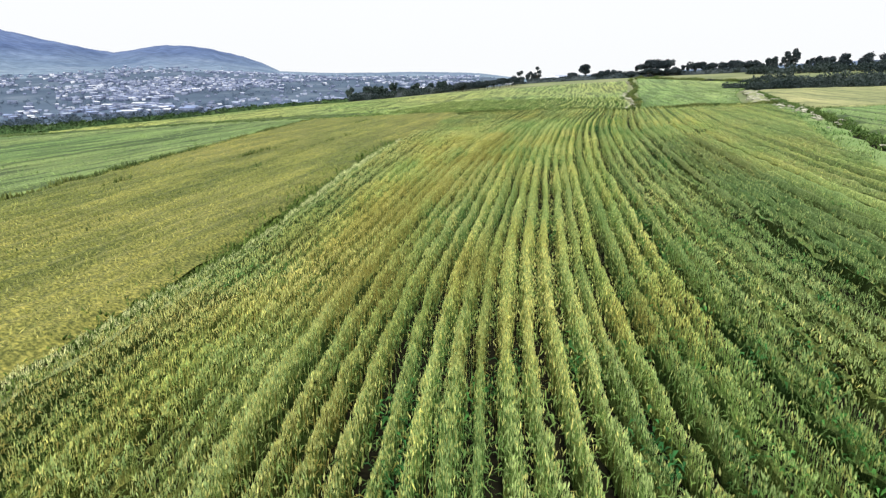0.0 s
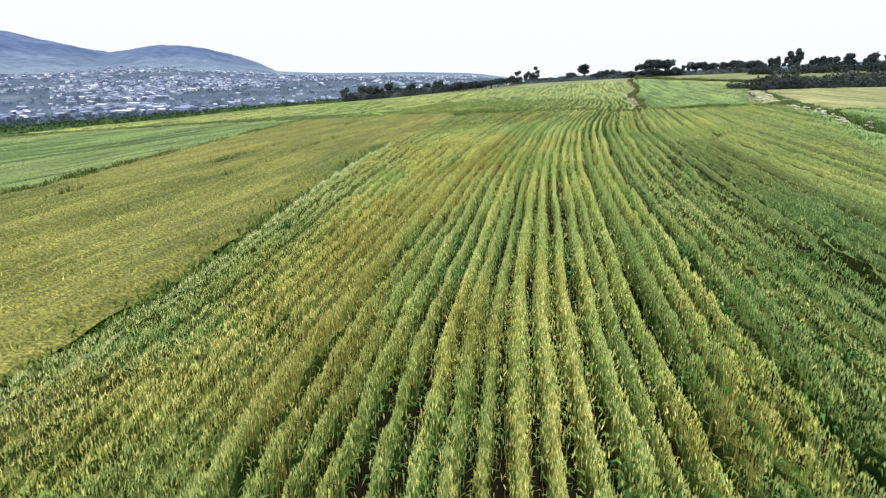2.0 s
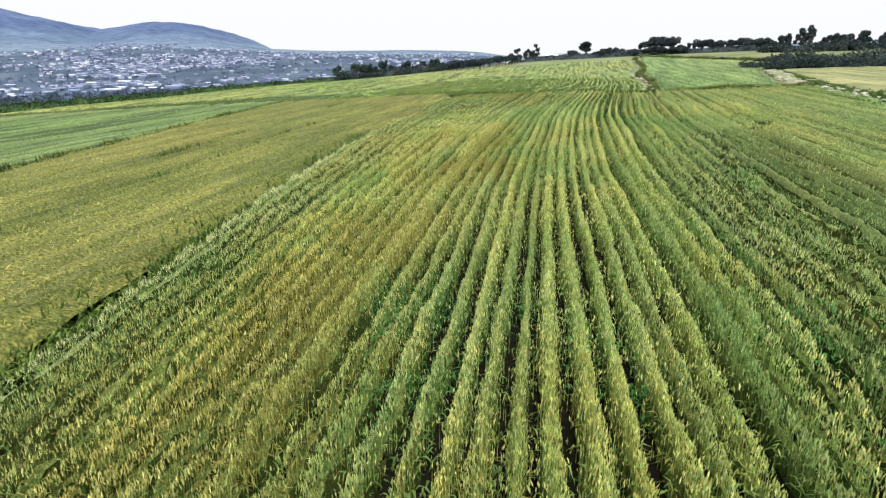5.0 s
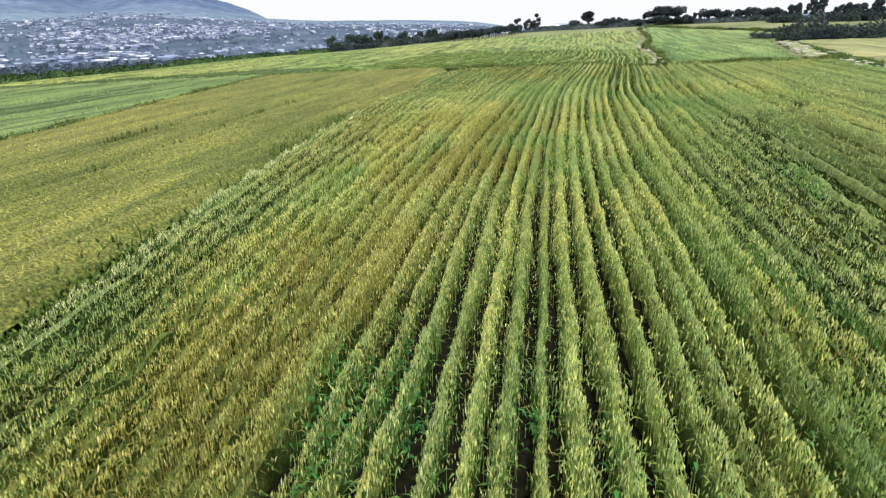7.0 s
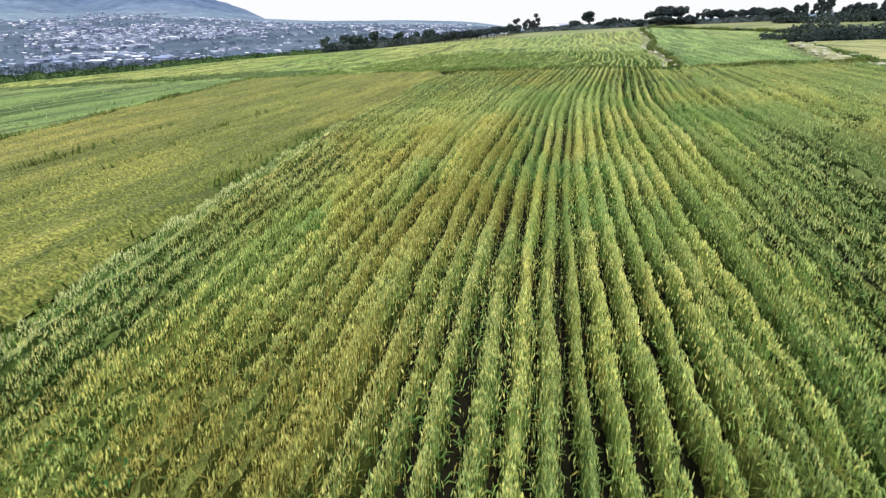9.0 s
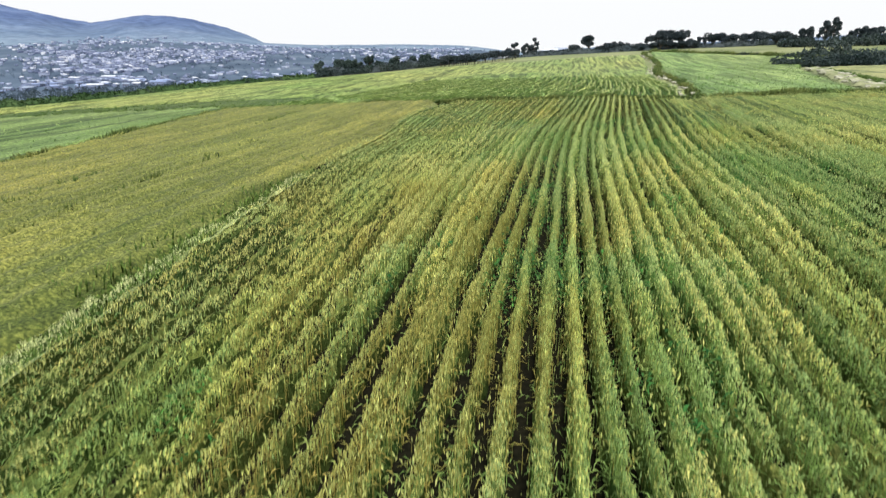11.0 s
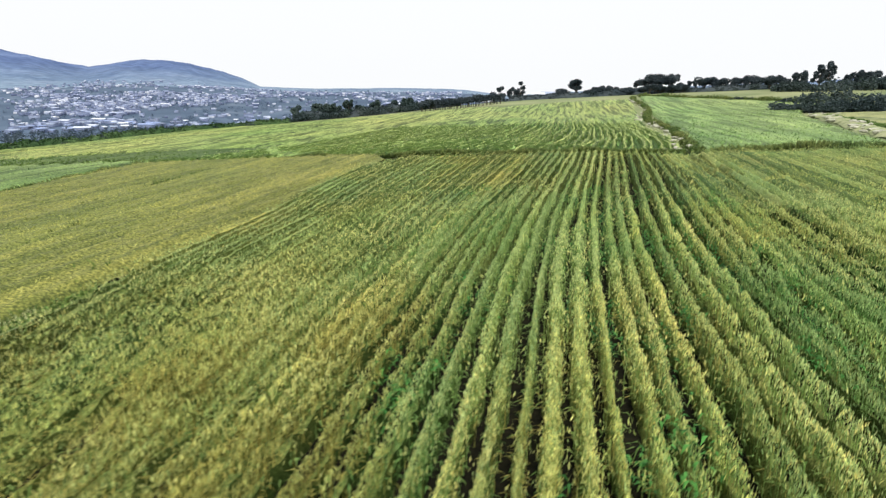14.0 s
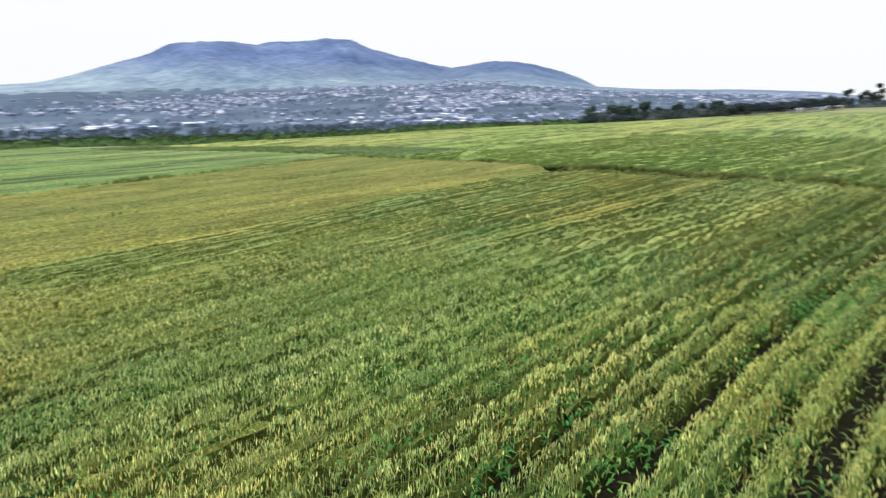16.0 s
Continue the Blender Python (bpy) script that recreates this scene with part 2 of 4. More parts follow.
BAULK = crop_material("baulk_grass", (0.075, 0.15, 0.045), (0.13, 0.20, 0.06), 0.2, spread=0.35, gloss=0.06)
VERGE = crop_material("verge_grass", (0.08, 0.135, 0.034), (0.15, 0.18, 0.05), 0.25)
HEDGE = crop_material("hedge_leaf", (0.04, 0.08, 0.035), (0.07, 0.115, 0.05), 0.2, grain=3, gloss=0.05)
# Blue haze is painted into these leaves, most strongly into the second.
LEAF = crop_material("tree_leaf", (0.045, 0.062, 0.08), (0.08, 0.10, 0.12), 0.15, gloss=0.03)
HAZED_LEAF = crop_material("hazed_leaf", (0.05, 0.078, 0.08), (0.088, 0.12, 0.115), 0.15, gloss=0.03)
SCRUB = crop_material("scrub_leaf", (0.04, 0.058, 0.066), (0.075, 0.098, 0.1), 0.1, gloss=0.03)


def plain(name, stops, scale, rough=0.85, strength=0.4, distance=0.02, stretch=(1, 1, 1)):
    m, n, l, b = material(name, rough)
    f = noise_of(n, l, scale, 6, stretch)
    c = ramp(n, l, f, stops)
    c2 = ramp(n, l, noise_of(n, l, scale * 0.13, 3), [(0.3, (0.8, 0.8, 0.8)), (0.7, (1.15, 1.15, 1.15))])
    l.new(mix(n, l, 1.0, c, c2, "MULTIPLY"), b.inputs["Base Color"])
    bump(n, l, b, f, strength, distance)
    return m


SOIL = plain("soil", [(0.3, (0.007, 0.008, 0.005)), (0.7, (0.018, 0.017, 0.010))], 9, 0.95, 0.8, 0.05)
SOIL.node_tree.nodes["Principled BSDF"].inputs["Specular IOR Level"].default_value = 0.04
MEADOW = plain("meadow", [(0.35, (0.14, 0.18, 0.08)), (0.65, (0.25, 0.27, 0.135))], 0.06, 0.95)
BARK = plain("bark", [(0.3, (0.05, 0.042, 0.036)), (0.7, (0.12, 0.10, 0.085))], 3, 0.9)
STONE = plain("pale_stone", [(0.3, (0.28, 0.29, 0.22)), (0.7, (0.47, 0.46, 0.38))], 2.5, 0.9, 0.5, 0.05)
TURF = plain("turf", [(0.3, (0.13, 0.22, 0.07)), (0.6, (0.20, 0.28, 0.10)), (0.78, (0.36, 0.38, 0.22))], 0.5, 0.95)
DUST = plain("dry_earth", [(0.35, (0.16, 0.20, 0.085)), (0.65, (0.34, 0.35, 0.20))], 0.9, 0.95)


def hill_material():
    """Scrub above, ploughed fields made paler by haze on the lower slopes; the nearer hill is toned darker. Blue
    distance haze is painted into the colours.
    """
    m, n, l, b = material("hazed_hill_scrub", 1.0)
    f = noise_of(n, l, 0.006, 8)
    # The blue in these stops is painted distance haze.
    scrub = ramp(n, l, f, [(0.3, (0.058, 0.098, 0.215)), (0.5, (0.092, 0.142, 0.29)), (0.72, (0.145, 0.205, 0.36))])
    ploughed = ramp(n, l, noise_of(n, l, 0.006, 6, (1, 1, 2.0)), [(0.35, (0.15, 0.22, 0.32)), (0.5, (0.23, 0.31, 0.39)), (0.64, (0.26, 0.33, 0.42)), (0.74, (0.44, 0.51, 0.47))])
    g = n.new("ShaderNodeNewGeometry")
    sep = n.new("ShaderNodeSeparateXYZ")
    l.new(g.outputs["Position"], sep.inputs[0])
    mr = n.new("ShaderNodeMapRange")
    mr.inputs[1].default_value, mr.inputs[2].default_value = 10, 110
    l.new(sep.outputs[2], mr.inputs[0])
    near_hill = n.new("ShaderNodeMapRange")
    near_hill.inputs[1].default_value, near_hill.inputs[2].default_value = -2050, -1650
    l.new(sep.outputs[0], near_hill.inputs[0])
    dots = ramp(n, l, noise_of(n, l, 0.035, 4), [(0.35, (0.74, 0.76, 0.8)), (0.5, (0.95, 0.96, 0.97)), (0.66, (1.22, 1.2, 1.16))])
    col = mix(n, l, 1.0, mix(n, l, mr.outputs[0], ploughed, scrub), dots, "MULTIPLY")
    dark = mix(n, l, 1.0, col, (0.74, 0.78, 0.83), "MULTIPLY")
    l.new(mix(n, l, near_hill.outputs[0], col, dark), b.inputs["Base Color"])
    bump(n, l, b, f, 0.3, 6)
    return m


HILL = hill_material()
# Valley ground and town leaves carry a painted blue distance haze.
VALLEY = plain("hazed_valley_scrub", [(0.3, (0.046, 0.078, 0.135)), (0.55, (0.075, 0.115, 0.18)), (0.75, (0.16, 0.205, 0.27))], 0.012, 1.0, 0.3, 2)
TOWN_LEAF = crop_material("hazed_town_leaf", (0.085, 0.125, 0.20), (0.12, 0.165, 0.245), 0.02, spread=0.25, gloss=0.03)


def mixed_material(name, rough, stops):
    """Weathered paint or tin, each house in its own tone."""
    m, n, l, b = material(name, rough)
    g = n.new("ShaderNodeNewGeometry")
    c = ramp(n, l, g.outputs["Random Per Island"], stops)
    f = noise_of(n, l, 0.4, 4)
    c = mix(n, l, 1.0, c, ramp(n, l, f, [(0.3, (0.8, 0.78, 0.76)), (0.6, (1, 1, 1))]), "MULTIPLY")
    l.new(c, b.inputs["Base Color"])
    bump(n, l, b, f, 0.3, 0.05)
    return m


# House tones are shifted to blue to paint in haze.
ROOF = mixed_material("hazed_tin_roof", 0.45, [(0.0, (0.09, 0.12, 0.22)), (0.5, (0.19, 0.24, 0.41)), (0.84, (0.40, 0.47, 0.69)), (1.0, (0.80, 0.84, 0.95))])
WALL = mixed_material("hazed_plaster", 0.9, [(0.0, (0.11, 0.14, 0.25)), (0.6, (0.20, 0.25, 0.39)), (0.88, (0.40, 0.46, 0.62)), (1.0, (0.72, 0.76, 0.88))])

# ---------------------------------------------------------------- the land
rings = np.concatenate([np.arange(0, 140, 3.0), np.geomspace(140, 420, 60)[0:], np.geomspace(430, 3400, 120), [4200]])
azs = np.concatenate([np.arange(-180, -40, 5.0), np.arange(-40, 90, 0.5), np.arange(90, 180.1, 5.0)])
R, A = np.meshgrid(rings, np.radians(azs), indexing="ij")
X, Y = CX - R * np.sin(A), CY + R * np.cos(A)
Z = land_z(X, Y)
tris = grid_tris(len(rings), len(azs))
mid = np.hypot(X - CX, Y - CY).ravel()[tris].mean(1)
adeg = np.degrees(np.broadcast_to(A, R.shape)).ravel()[tris].mean(1)
rim_mid = np.interp(adeg, RIM_AZ, RIM_R)
ymid = Y.ravel()[tris].mean(1)
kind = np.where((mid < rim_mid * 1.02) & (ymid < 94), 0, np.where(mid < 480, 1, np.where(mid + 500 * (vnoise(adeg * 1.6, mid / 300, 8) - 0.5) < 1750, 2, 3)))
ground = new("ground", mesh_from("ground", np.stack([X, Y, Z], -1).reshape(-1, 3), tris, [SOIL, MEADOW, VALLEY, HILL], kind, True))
tagged(ground, "dark field soil running out to scrub valley and hills coloured blue for haze", "ground", kind="structure")


# ---------------------------------------------------------------- crops
def stems(pile, x, y, base, top, ear, width, lean, mat):
    """Stalks: a thin stem that swells into a three-sided ear."""
    k = len(x)
    if not k:
        return
    phi = rng.uniform(0, 6.283, k)
    lx, ly = rng.normal(0, lean, k) + 0.02, rng.normal(0, lean, k)
    v = np.zeros((k, 5, 3))
    v[:, 0] = np.stack([x, y, base], 1)
    ring = top - ear * 0.62
    for i in range(3):
        q = phi + i * 2.0944
        v[:, 1 + i] = np.stack([x + lx * 0.75 + width * np.cos(q), y + ly * 0.75 + width * np.sin(q), ring + 0.1 * ear * np.sin(3 * q + i)], 1)
    v[:, 4] = np.stack([x + lx * 1.25, y + ly * 1.25, top], 1)
    t = np.array([[0, 2, 1], [0, 3, 2], [0, 1, 3], [1, 2, 4], [2, 3, 4], [3, 1, 4]])
    pile.add(v.reshape(-1, 3), (np.arange(k)[:, None, None] * 5 + t).reshape(-1, 3), mat)


def husks(pile, x, y, top, length, width, lean, mat):
    """Small folded ears and leaf tips."""
    k = len(x)
    if not k:
        return
    q = rng.uniform(0, 6.283, k)
    c, s = np.cos(q), np.sin(q)
    lx, ly = rng.normal(0, lean, k) * length, rng.normal(0, lean, k) * length
    f = rng.uniform(0.2, 0.9, k) * width
    m = top - length * 0.55
    v = np.zeros((k, 4, 3))
    v[:, 0] = np.stack([x - lx * 0.5, y - ly * 0.5, top - length], 1)
    v[:, 1] = np.stack([x + c * width - s * f, y + s * width + c * f, m], 1)
    v[:, 2] = np.stack([x + lx * 0.6, y + ly * 0.6, top], 1)
    v[:, 3] = np.stack([x - c * width - s * f, y - s * width + c * f, m + 0.1 * length], 1)
    t = np.array([[0, 1, 2], [0, 2, 3]])
    pile.add(v.reshape(-1, 3), (np.arange(k)[:, None, None] * 4 + t).reshape(-1, 3), mat)


def tips(pile, x, y, top, length, width, mat):
    """Leaning ear tips for the farther rows."""
    k = len(x)
    if not k:
        return
    q = rng.uniform(0, 6.283, k)
    c, s = np.cos(q) * width * 0.8, np.sin(q) * width * 0.8
    d = rng.normal(0, 0.14, (2, k)) * length
    v = np.zeros((k, 3, 3))
    v[:, 0], v[:, 1] = np.stack([x - c, y - s, top - length], 1), np.stack([x + c, y + s, top - length * 0.92], 1)
    v[:, 2] = np.stack([x + d[0], y + d[1], top], 1)
    pile.add(v.reshape(-1, 3), np.arange(3 * k).reshape(-1, 3), mat)


def stalks(pile, x, y, z, top, mat):
    """Thin bare stalks, wide at the foot."""
    k = len(x)
    if not k:
        return
    v = np.zeros((k, 3, 3))
    v[:, 0], v[:, 1] = np.stack([x - 0.006, y, z], 1), np.stack([x + 0.006, y, z], 1)
    v[:, 2] = np.stack([x, y, top], 1)
    pile.add(v.reshape(-1, 3), np.arange(3 * k).reshape(-1, 3), mat)


def blades(pile, x, y, z, length, width, mat, droop=0.3):
    """Bent leaf blades."""
    k = len(x)
    if not k:
        return
    q = rng.uniform(0, 6.283, k)
    up = rng.uniform(0.35, 1.0, k)
    c, s = np.cos(q), np.sin(q)
    v = np.zeros((k, 4, 3))
    v[:, 0] = np.stack([x, y, z], 1)
    hx, hz = length * 0.35, length * 0.55 * up
    v[:, 1] = np.stack([x + c * hx - s * width, y + s * hx + c * width, z + hz], 1)
    v[:, 2] = np.stack([x + c * hx + s * width, y + s * hx - c * width, z + hz], 1)
    v[:, 3] = np.stack([x + c * length * 0.8, y + s * length * 0.8, z + hz - length * droop * (1.2 - up)], 1)
    t = np.array([[0, 2, 1], [1, 2, 3]])
    pile.add(v.reshape(-1, 3), (np.arange(k)[:, None, None] * 4 + t).reshape(-1, 3), mat)


def left_edge(y):
    return np.interp(y, [-14, 10, 19, 34, 43, 52, 66, 90], [-6.4, -8.95, -10.1, -12.2, -13.45, -14.2, -15.2, -17.0]) - 0.12 * np.sin(y / 3.7)


def right_edge(y):
    return 9.6 + 0.168 * y + 0.5 * np.sin(y / 9)


def far_edge(x):
    return 89.0 + 0.035 * (x + 10) + 0.25 * np.sin(x / 3.1)


def bend(y):
    """The drill lines' common sway along the field."""
    ys = [-12, 4, 9.2, 12, 17.4, 21.4, 26.3, 32, 36, 42, 55, 62, 68, 75, 82, 92]
    xs = [3.6, 2.6, 1.77, 1.42, 0.98, 0.80, 0.53, 0.25, 0.12, 0.02, 0.12, 0.36, 0.78, 1.30, 1.80, 2.4]
    y = np.asarray(y, float)
    return (np.interp(y - 1.5, ys, xs) + np.interp(y, ys, xs) + np.interp(y + 1.5, ys, xs)) / 3


def closeness(x, y):
    """1 where the camera passes near, 0 far off."""
    path = np.interp(y, [5, 20, 35, 48, 57, 70], [-0.3, -2.2, -4.5, -2.4, 1.0, 3.0])
    return smooth(11.5, 6, np.abs(x - path)) * smooth(75, 60, y) * smooth(1, 5, y)


def beside(x, y, out=6.0, full=3.0):
    """1 right under the camera's line, 0 a few metres to the side."""
    path = np.interp(y, [5, 20, 35, 48, 57, 70], [0.6, -0.8, -3.2, -0.5, 2.8, 3.6])
    more = 2.0 * smooth(45, 52, y)
    d = x - path
    return smooth(out, full, np.where(d < 0, -0.68 * d, d) - more) * smooth(70, 58, y) * smooth(4, 6, y)


GOLD_SPOTS = [(2.3, 11.8), (-1.9, 15.3), (-5.0, 14.0), (-5.1, 17.4), (-5.8, 20.6), (-3.8, 20.5), (-6.4, 26.2), (-7.5, 35.3), (-5.4, 38.0), (-8.2, 42.8),
              (-5.3, 42.5), (-8.4, 48.7), (-5.3, 47.0), (-5.6, 51), (-1.9, 44.0), (-5.5, 72.8), (0.7, 78.0), (2.6, 24), (-2.6, 31)]
LUSH_SPOTS = [(-1.5, 8.4), (1.2, 10.1), (-7.8, 13.9), (4.2, 15.6), (-3.3, 18.8), (-0.9, 21.5), (-4.4, 21.8), (1.6, 21.5), (-7.8, 25.6), (-1.8, 36.3),
              (-8.7, 34.6), (-4.2, 41.5), (-1.6, 41.4), (-7.0, 42.8), (-3.2, 52.2), (3.8, 65.9), (-11.8, 60.0), (3.4, 54.3), (-4.3, 49.3), (5.5, 35), (4.6, 51.5), (6.3, 52.5), (3.0, 50.5), (7.6, 55)]
OPEN_SPOTS = [(-2.8, 8.6), (-0.5, 9.5), (-2.6, 25.0), (-1.3, 27.0), (-3.4, 37.0), (-5.5, 44.0), (-3.1, 44.6), (-0.5, 19.3), (-2.3, 47.3), (-1.8, 21.5), (-1.6, 31)]


def spots(places, x, y, w, l):
    """Soft patches of the crop, w wide and l long, from 0 to 1."""
    x, y = np.asarray(x, float), np.asarray(y, float)
    d = x + 0.9 * (vnoise(x / 1.1, y / 2.3, 41) - 0.5)
    e = y + 2.2 * (vnoise(x / 1.3, y / 2.6, 42) - 0.5)
    out = np.zeros(np.broadcast(x, y).shape)
    for px, py in places:
        out = np.maximum(out, np.exp(-((d - px) / w) ** 2 - ((e - py) / l) ** 2))
    return out


def ripeness(x, y):
    """From 0, fresh green, to 1, golden."""
    n = 0.55 * vnoise(x / 2.6, y / 6.5, 51) + 0.45 * vnoise(x / 0.9, y / 2.4, 52)
    return np.clip(0.29 + 0.2 * spots(OPEN_SPOTS, x, y, 1.5, 2.6) + 0.9 * (n - 0.5) + 0.34 * spots(GOLD_SPOTS, x, y, 1.1, 2.0) - 0.3 * spots(LUSH_SPOTS, x, y, 0.9, 1.5) - 0.25 * smooth(2.0, 6, x) * smooth(60, 50, y) - 0.08 * smooth(44, 54, y) + 0.2 * smooth(-3, -6, x) * (1 - 0.8 * smooth(42, 54, y)), 0, 1)


def closed(x, y):
    """1 where the wheat stands thick and even beside the ripe field's far end."""
    return smooth(49, 60, y) * smooth(-1.5, -6, x)


def openness(x, y):
    """1 where bare soil shows between narrow rows, 0 where the rows close up."""
    n = smooth(0.40, 0.72, 0.6 * vnoise(x / 2.3, y / 7.5, 53) + 0.4 * vnoise(x / 0.8, y / 3.0, 54))
    return np.clip(0.5 * n + 0.95 * spots(OPEN_SPOTS, x, y, 1.5, 2.6) - 0.35 * spots(LUSH_SPOTS, x, y, 0.8, 1.3) + 0.35 * smooth(2.4, 1.2, x - left_edge(y)) * (1 - closed(x, y)) - 0.6 * closed(x, y) + 0.2 * smooth(35, 42, y) * smooth(54, 48, y) * smooth(-2, -5, x) - 0.3 * smooth(46, 52, y) * smooth(2, 5, x), 0, 1)


def crop_row(u, y0, y1, line, full, dense=1.0, mats=None):
    """One drilled row: a thicket with light and shade painted on its skin, upright stalks, ears and leaves, each plant
    green to golden.
    """
    pile = Pile()
    main = mats is None

    def centre(y):
        return line(u, y) + 0.09 * (vnoise(y / 2.6, u * 3, 11) - 0.5) + 0.14 * (vnoise(y / 9.0, u * 0.3, 12) - 0.5) + 0.07 * (vnoise(y / 0.55, u * 7, 18) - 0.5)

    def vigour(y):
        v = 0.6 * vnoise(y / 8.0, u * 1.1, 13) + 0.4 * vnoise(y / 1.3, u * 5.1, 14)
        return np.clip(0.1 + 1.3 * v, 0.15, 1.15) * (0.74 + 0.4 * full)

    lift, broad = rng.uniform(0.92, 1.1), rng.uniform(0.8, 1.3) * (1.15 if u > 3 else 1.0)
    loose = lambda y: broad * (0.65 + 0.8 * vnoise(y / 1.1, u * 4.3, 16)) * (0.8 + 0.4 * vnoise(y / 5.0, u * 2.3, 17))
    end = lambda y: lift * (0.35 + 0.65 * smooth(y1, y1 - 2.0, y)) * (0.3 + 0.7 * smooth(y0, y0 + 1.6, y))
    step = 0.28 if main and -9 < u < 7 else 0.5
    y = np.arange(y0, y1 + step, step)
    x, g = centre(y), vigour(y)
    o = openness(x, y) if main else 0.2 + 0 * x
    z = field_z(x, y) - 0.72
    mass = 1 - beside(x, y, 10.0, 5.5)
    w = (0.055 + 0.05 * np.clip(g, 0, 1)) * (1.2 - 0.4 * o) * loose(y) * (0.4 + 0.6 * smooth(y0, y0 + 1.2, y)) * (1 + 0.15 * mass)
    even = np.maximum(closed(x, y) if main else 0.6, (0.4 + 0.4 * smooth(3, 6, x)) * mass)
    h = (0.2 + 0.14 * g * (1 - 0.6 * even) + 0.06 * even + 0.14 * (1 - 0.8 * even) * (vnoise(y / 0.45, u * 9, 15) - 0.5) + mass * (0.15 + 0.05 * g)) * end(y)
    cols = []
    for f, k in ((-1.0, 0.0), (-0.9, 0.55), (-0.4, 0.95), (0.4, 0.95), (0.9, 0.55), (1.0, 0.0)):
        jit = rng.uniform(-0.07, 0.07, len(y)) * (1 - 0.7 * even)
        cols.append(np.stack([x + f * w + jit * 0.7, y + rng.uniform(-0.1, 0.1, len(y)), z + k * h + rng.uniform(-0.1, 0.1, len(y)) * (1 - 0.7 * even) * (k > 0) - 0.03 * (k == 0)], 1))
    # Light on crests and shade on flanks are put in as material tones.
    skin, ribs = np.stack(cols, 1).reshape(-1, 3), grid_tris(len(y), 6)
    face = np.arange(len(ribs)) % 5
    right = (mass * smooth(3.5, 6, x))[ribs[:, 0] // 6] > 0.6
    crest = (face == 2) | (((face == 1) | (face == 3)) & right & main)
    # These flanks get the middle tone, a weaker painted shade.
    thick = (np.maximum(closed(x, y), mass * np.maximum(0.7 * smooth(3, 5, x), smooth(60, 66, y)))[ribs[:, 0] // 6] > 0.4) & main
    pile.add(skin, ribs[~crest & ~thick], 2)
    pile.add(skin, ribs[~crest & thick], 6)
    # Crests away from the camera's line get the lit ear tone.
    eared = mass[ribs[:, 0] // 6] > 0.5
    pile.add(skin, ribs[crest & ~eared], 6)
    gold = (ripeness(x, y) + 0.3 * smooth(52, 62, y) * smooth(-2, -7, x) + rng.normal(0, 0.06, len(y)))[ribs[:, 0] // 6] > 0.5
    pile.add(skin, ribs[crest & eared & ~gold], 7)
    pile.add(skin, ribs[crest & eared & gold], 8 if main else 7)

    # ears, in tufts of a few stalks
    n = int((y1 - y0) * 420 * dense)
    y = rng.uniform(y0, y1, n)
    x, g = centre(y), vigour(y)
    near = closeness(x, y)
    under_eye = beside(x, y)
    tuft = vnoise(y / 0.16, u * 13, 19)
    wide = beside(x, y, 9.5, 6.0)
    tidy = smooth(44, 54, y)
    keep = rng.random(n) < (0.15 + 0.08 * near + 0.43 * wide + 0.18 * under_eye) * (0.45 + 0.55 * g) * (0.45 + 1.0 * tuft) * (0.8 + 0.6 * spots(OPEN_SPOTS, x, y, 1.5, 2.6)) * (1 - 0.16 * smooth(-3, -5, x) * smooth(46, 38, y) - 0.2 * closed(x, y)) * (1 - 0.12 * tidy - 0.2 * smooth(37, 44, y) * smooth(1, -3, x))
    x, y, g, near, under_eye, tuft, tidy = x[keep], y[keep], g[keep], near[keep], under_eye[keep], tuft[keep] - 0.5, tidy[keep]
    o = openness(x, y) if main else 0.2 + 0 * x
    off = np.clip(rng.normal(0, 1, len(x)), -2.2, 2.2)
    stray = rng.random(len(x)) < 0.14 - 0.1 * tidy
    off = np.where(stray, off * 2.0, off)
    x = x + off * (0.042 + 0.026 * g) * (1.08 - 0.3 * o) * loose(y) * (1 - 0.1 * tidy)
    z = field_z(x, y) - 0.72
    big = 1.2 - 0.2 * np.maximum(0.5 * near, under_eye)
    top = z + (0.57 + 0.2 * g - 0.06 * np.minimum(off * off, 5) - 0.13 * rng.random(len(x)) ** 2 + 0.2 * tuft + rng.normal(0, 0.02, len(x))) * end(y)
    le, wi = rng.uniform(0.06, 0.125, len(x)), rng.uniform(0.0055, 0.011, len(x)) * big
    far = under_eye < 0.5
    ripe = ripeness(x, y) + rng.normal(0, 0.22, len(x)) if main else np.full(len(x), 0.5)
    sort = np.where(ripe > 0.7, 3, np.where(ripe < 0.3, 4, 0))
    for m in (0, 3, 4):
        k = (sort == m) & ~far
        husks(pile, x[k], y[k], top[k], le[k], wi[k], 0.15, m)
        k = (sort == m) & far
        tips(pile, x[k], y[k], top[k], le[k], wi[k] * 0.9, m)
    k = (under_eye > 0.3) & (rng.random(len(x)) < 0.3)
    gold = ripe > 0.55
    stalks(pile, x[k & gold], y[k & gold], z[k & gold] + 0.05, top[k & gold] - 0.03, 5 if main else 1)
    stalks(pile, x[k & ~gold], y[k & ~gold], z[k & ~gold] + 0.05, top[k & ~gold] - 0.03, 1)

    # leaves
    n = int((y1 - y0) * 62 * dense)
    y = rng.uniform(y0, y1, n)
    x, g = centre(y), vigour(y)
    near = closeness(x, y)
    keep = rng.random(n) < (0.2 + 0.8 * near) * (0.45 + 0.55 * g)
    x, y, g, near = x[keep], y[keep], g[keep], near[keep]
    o = openness(x, y) if main else 0.2 + 0 * x
    x = x + rng.normal(0, 1, len(x)) * (0.04 + 0.04 * g) * (1.3 - 0.6 * o)
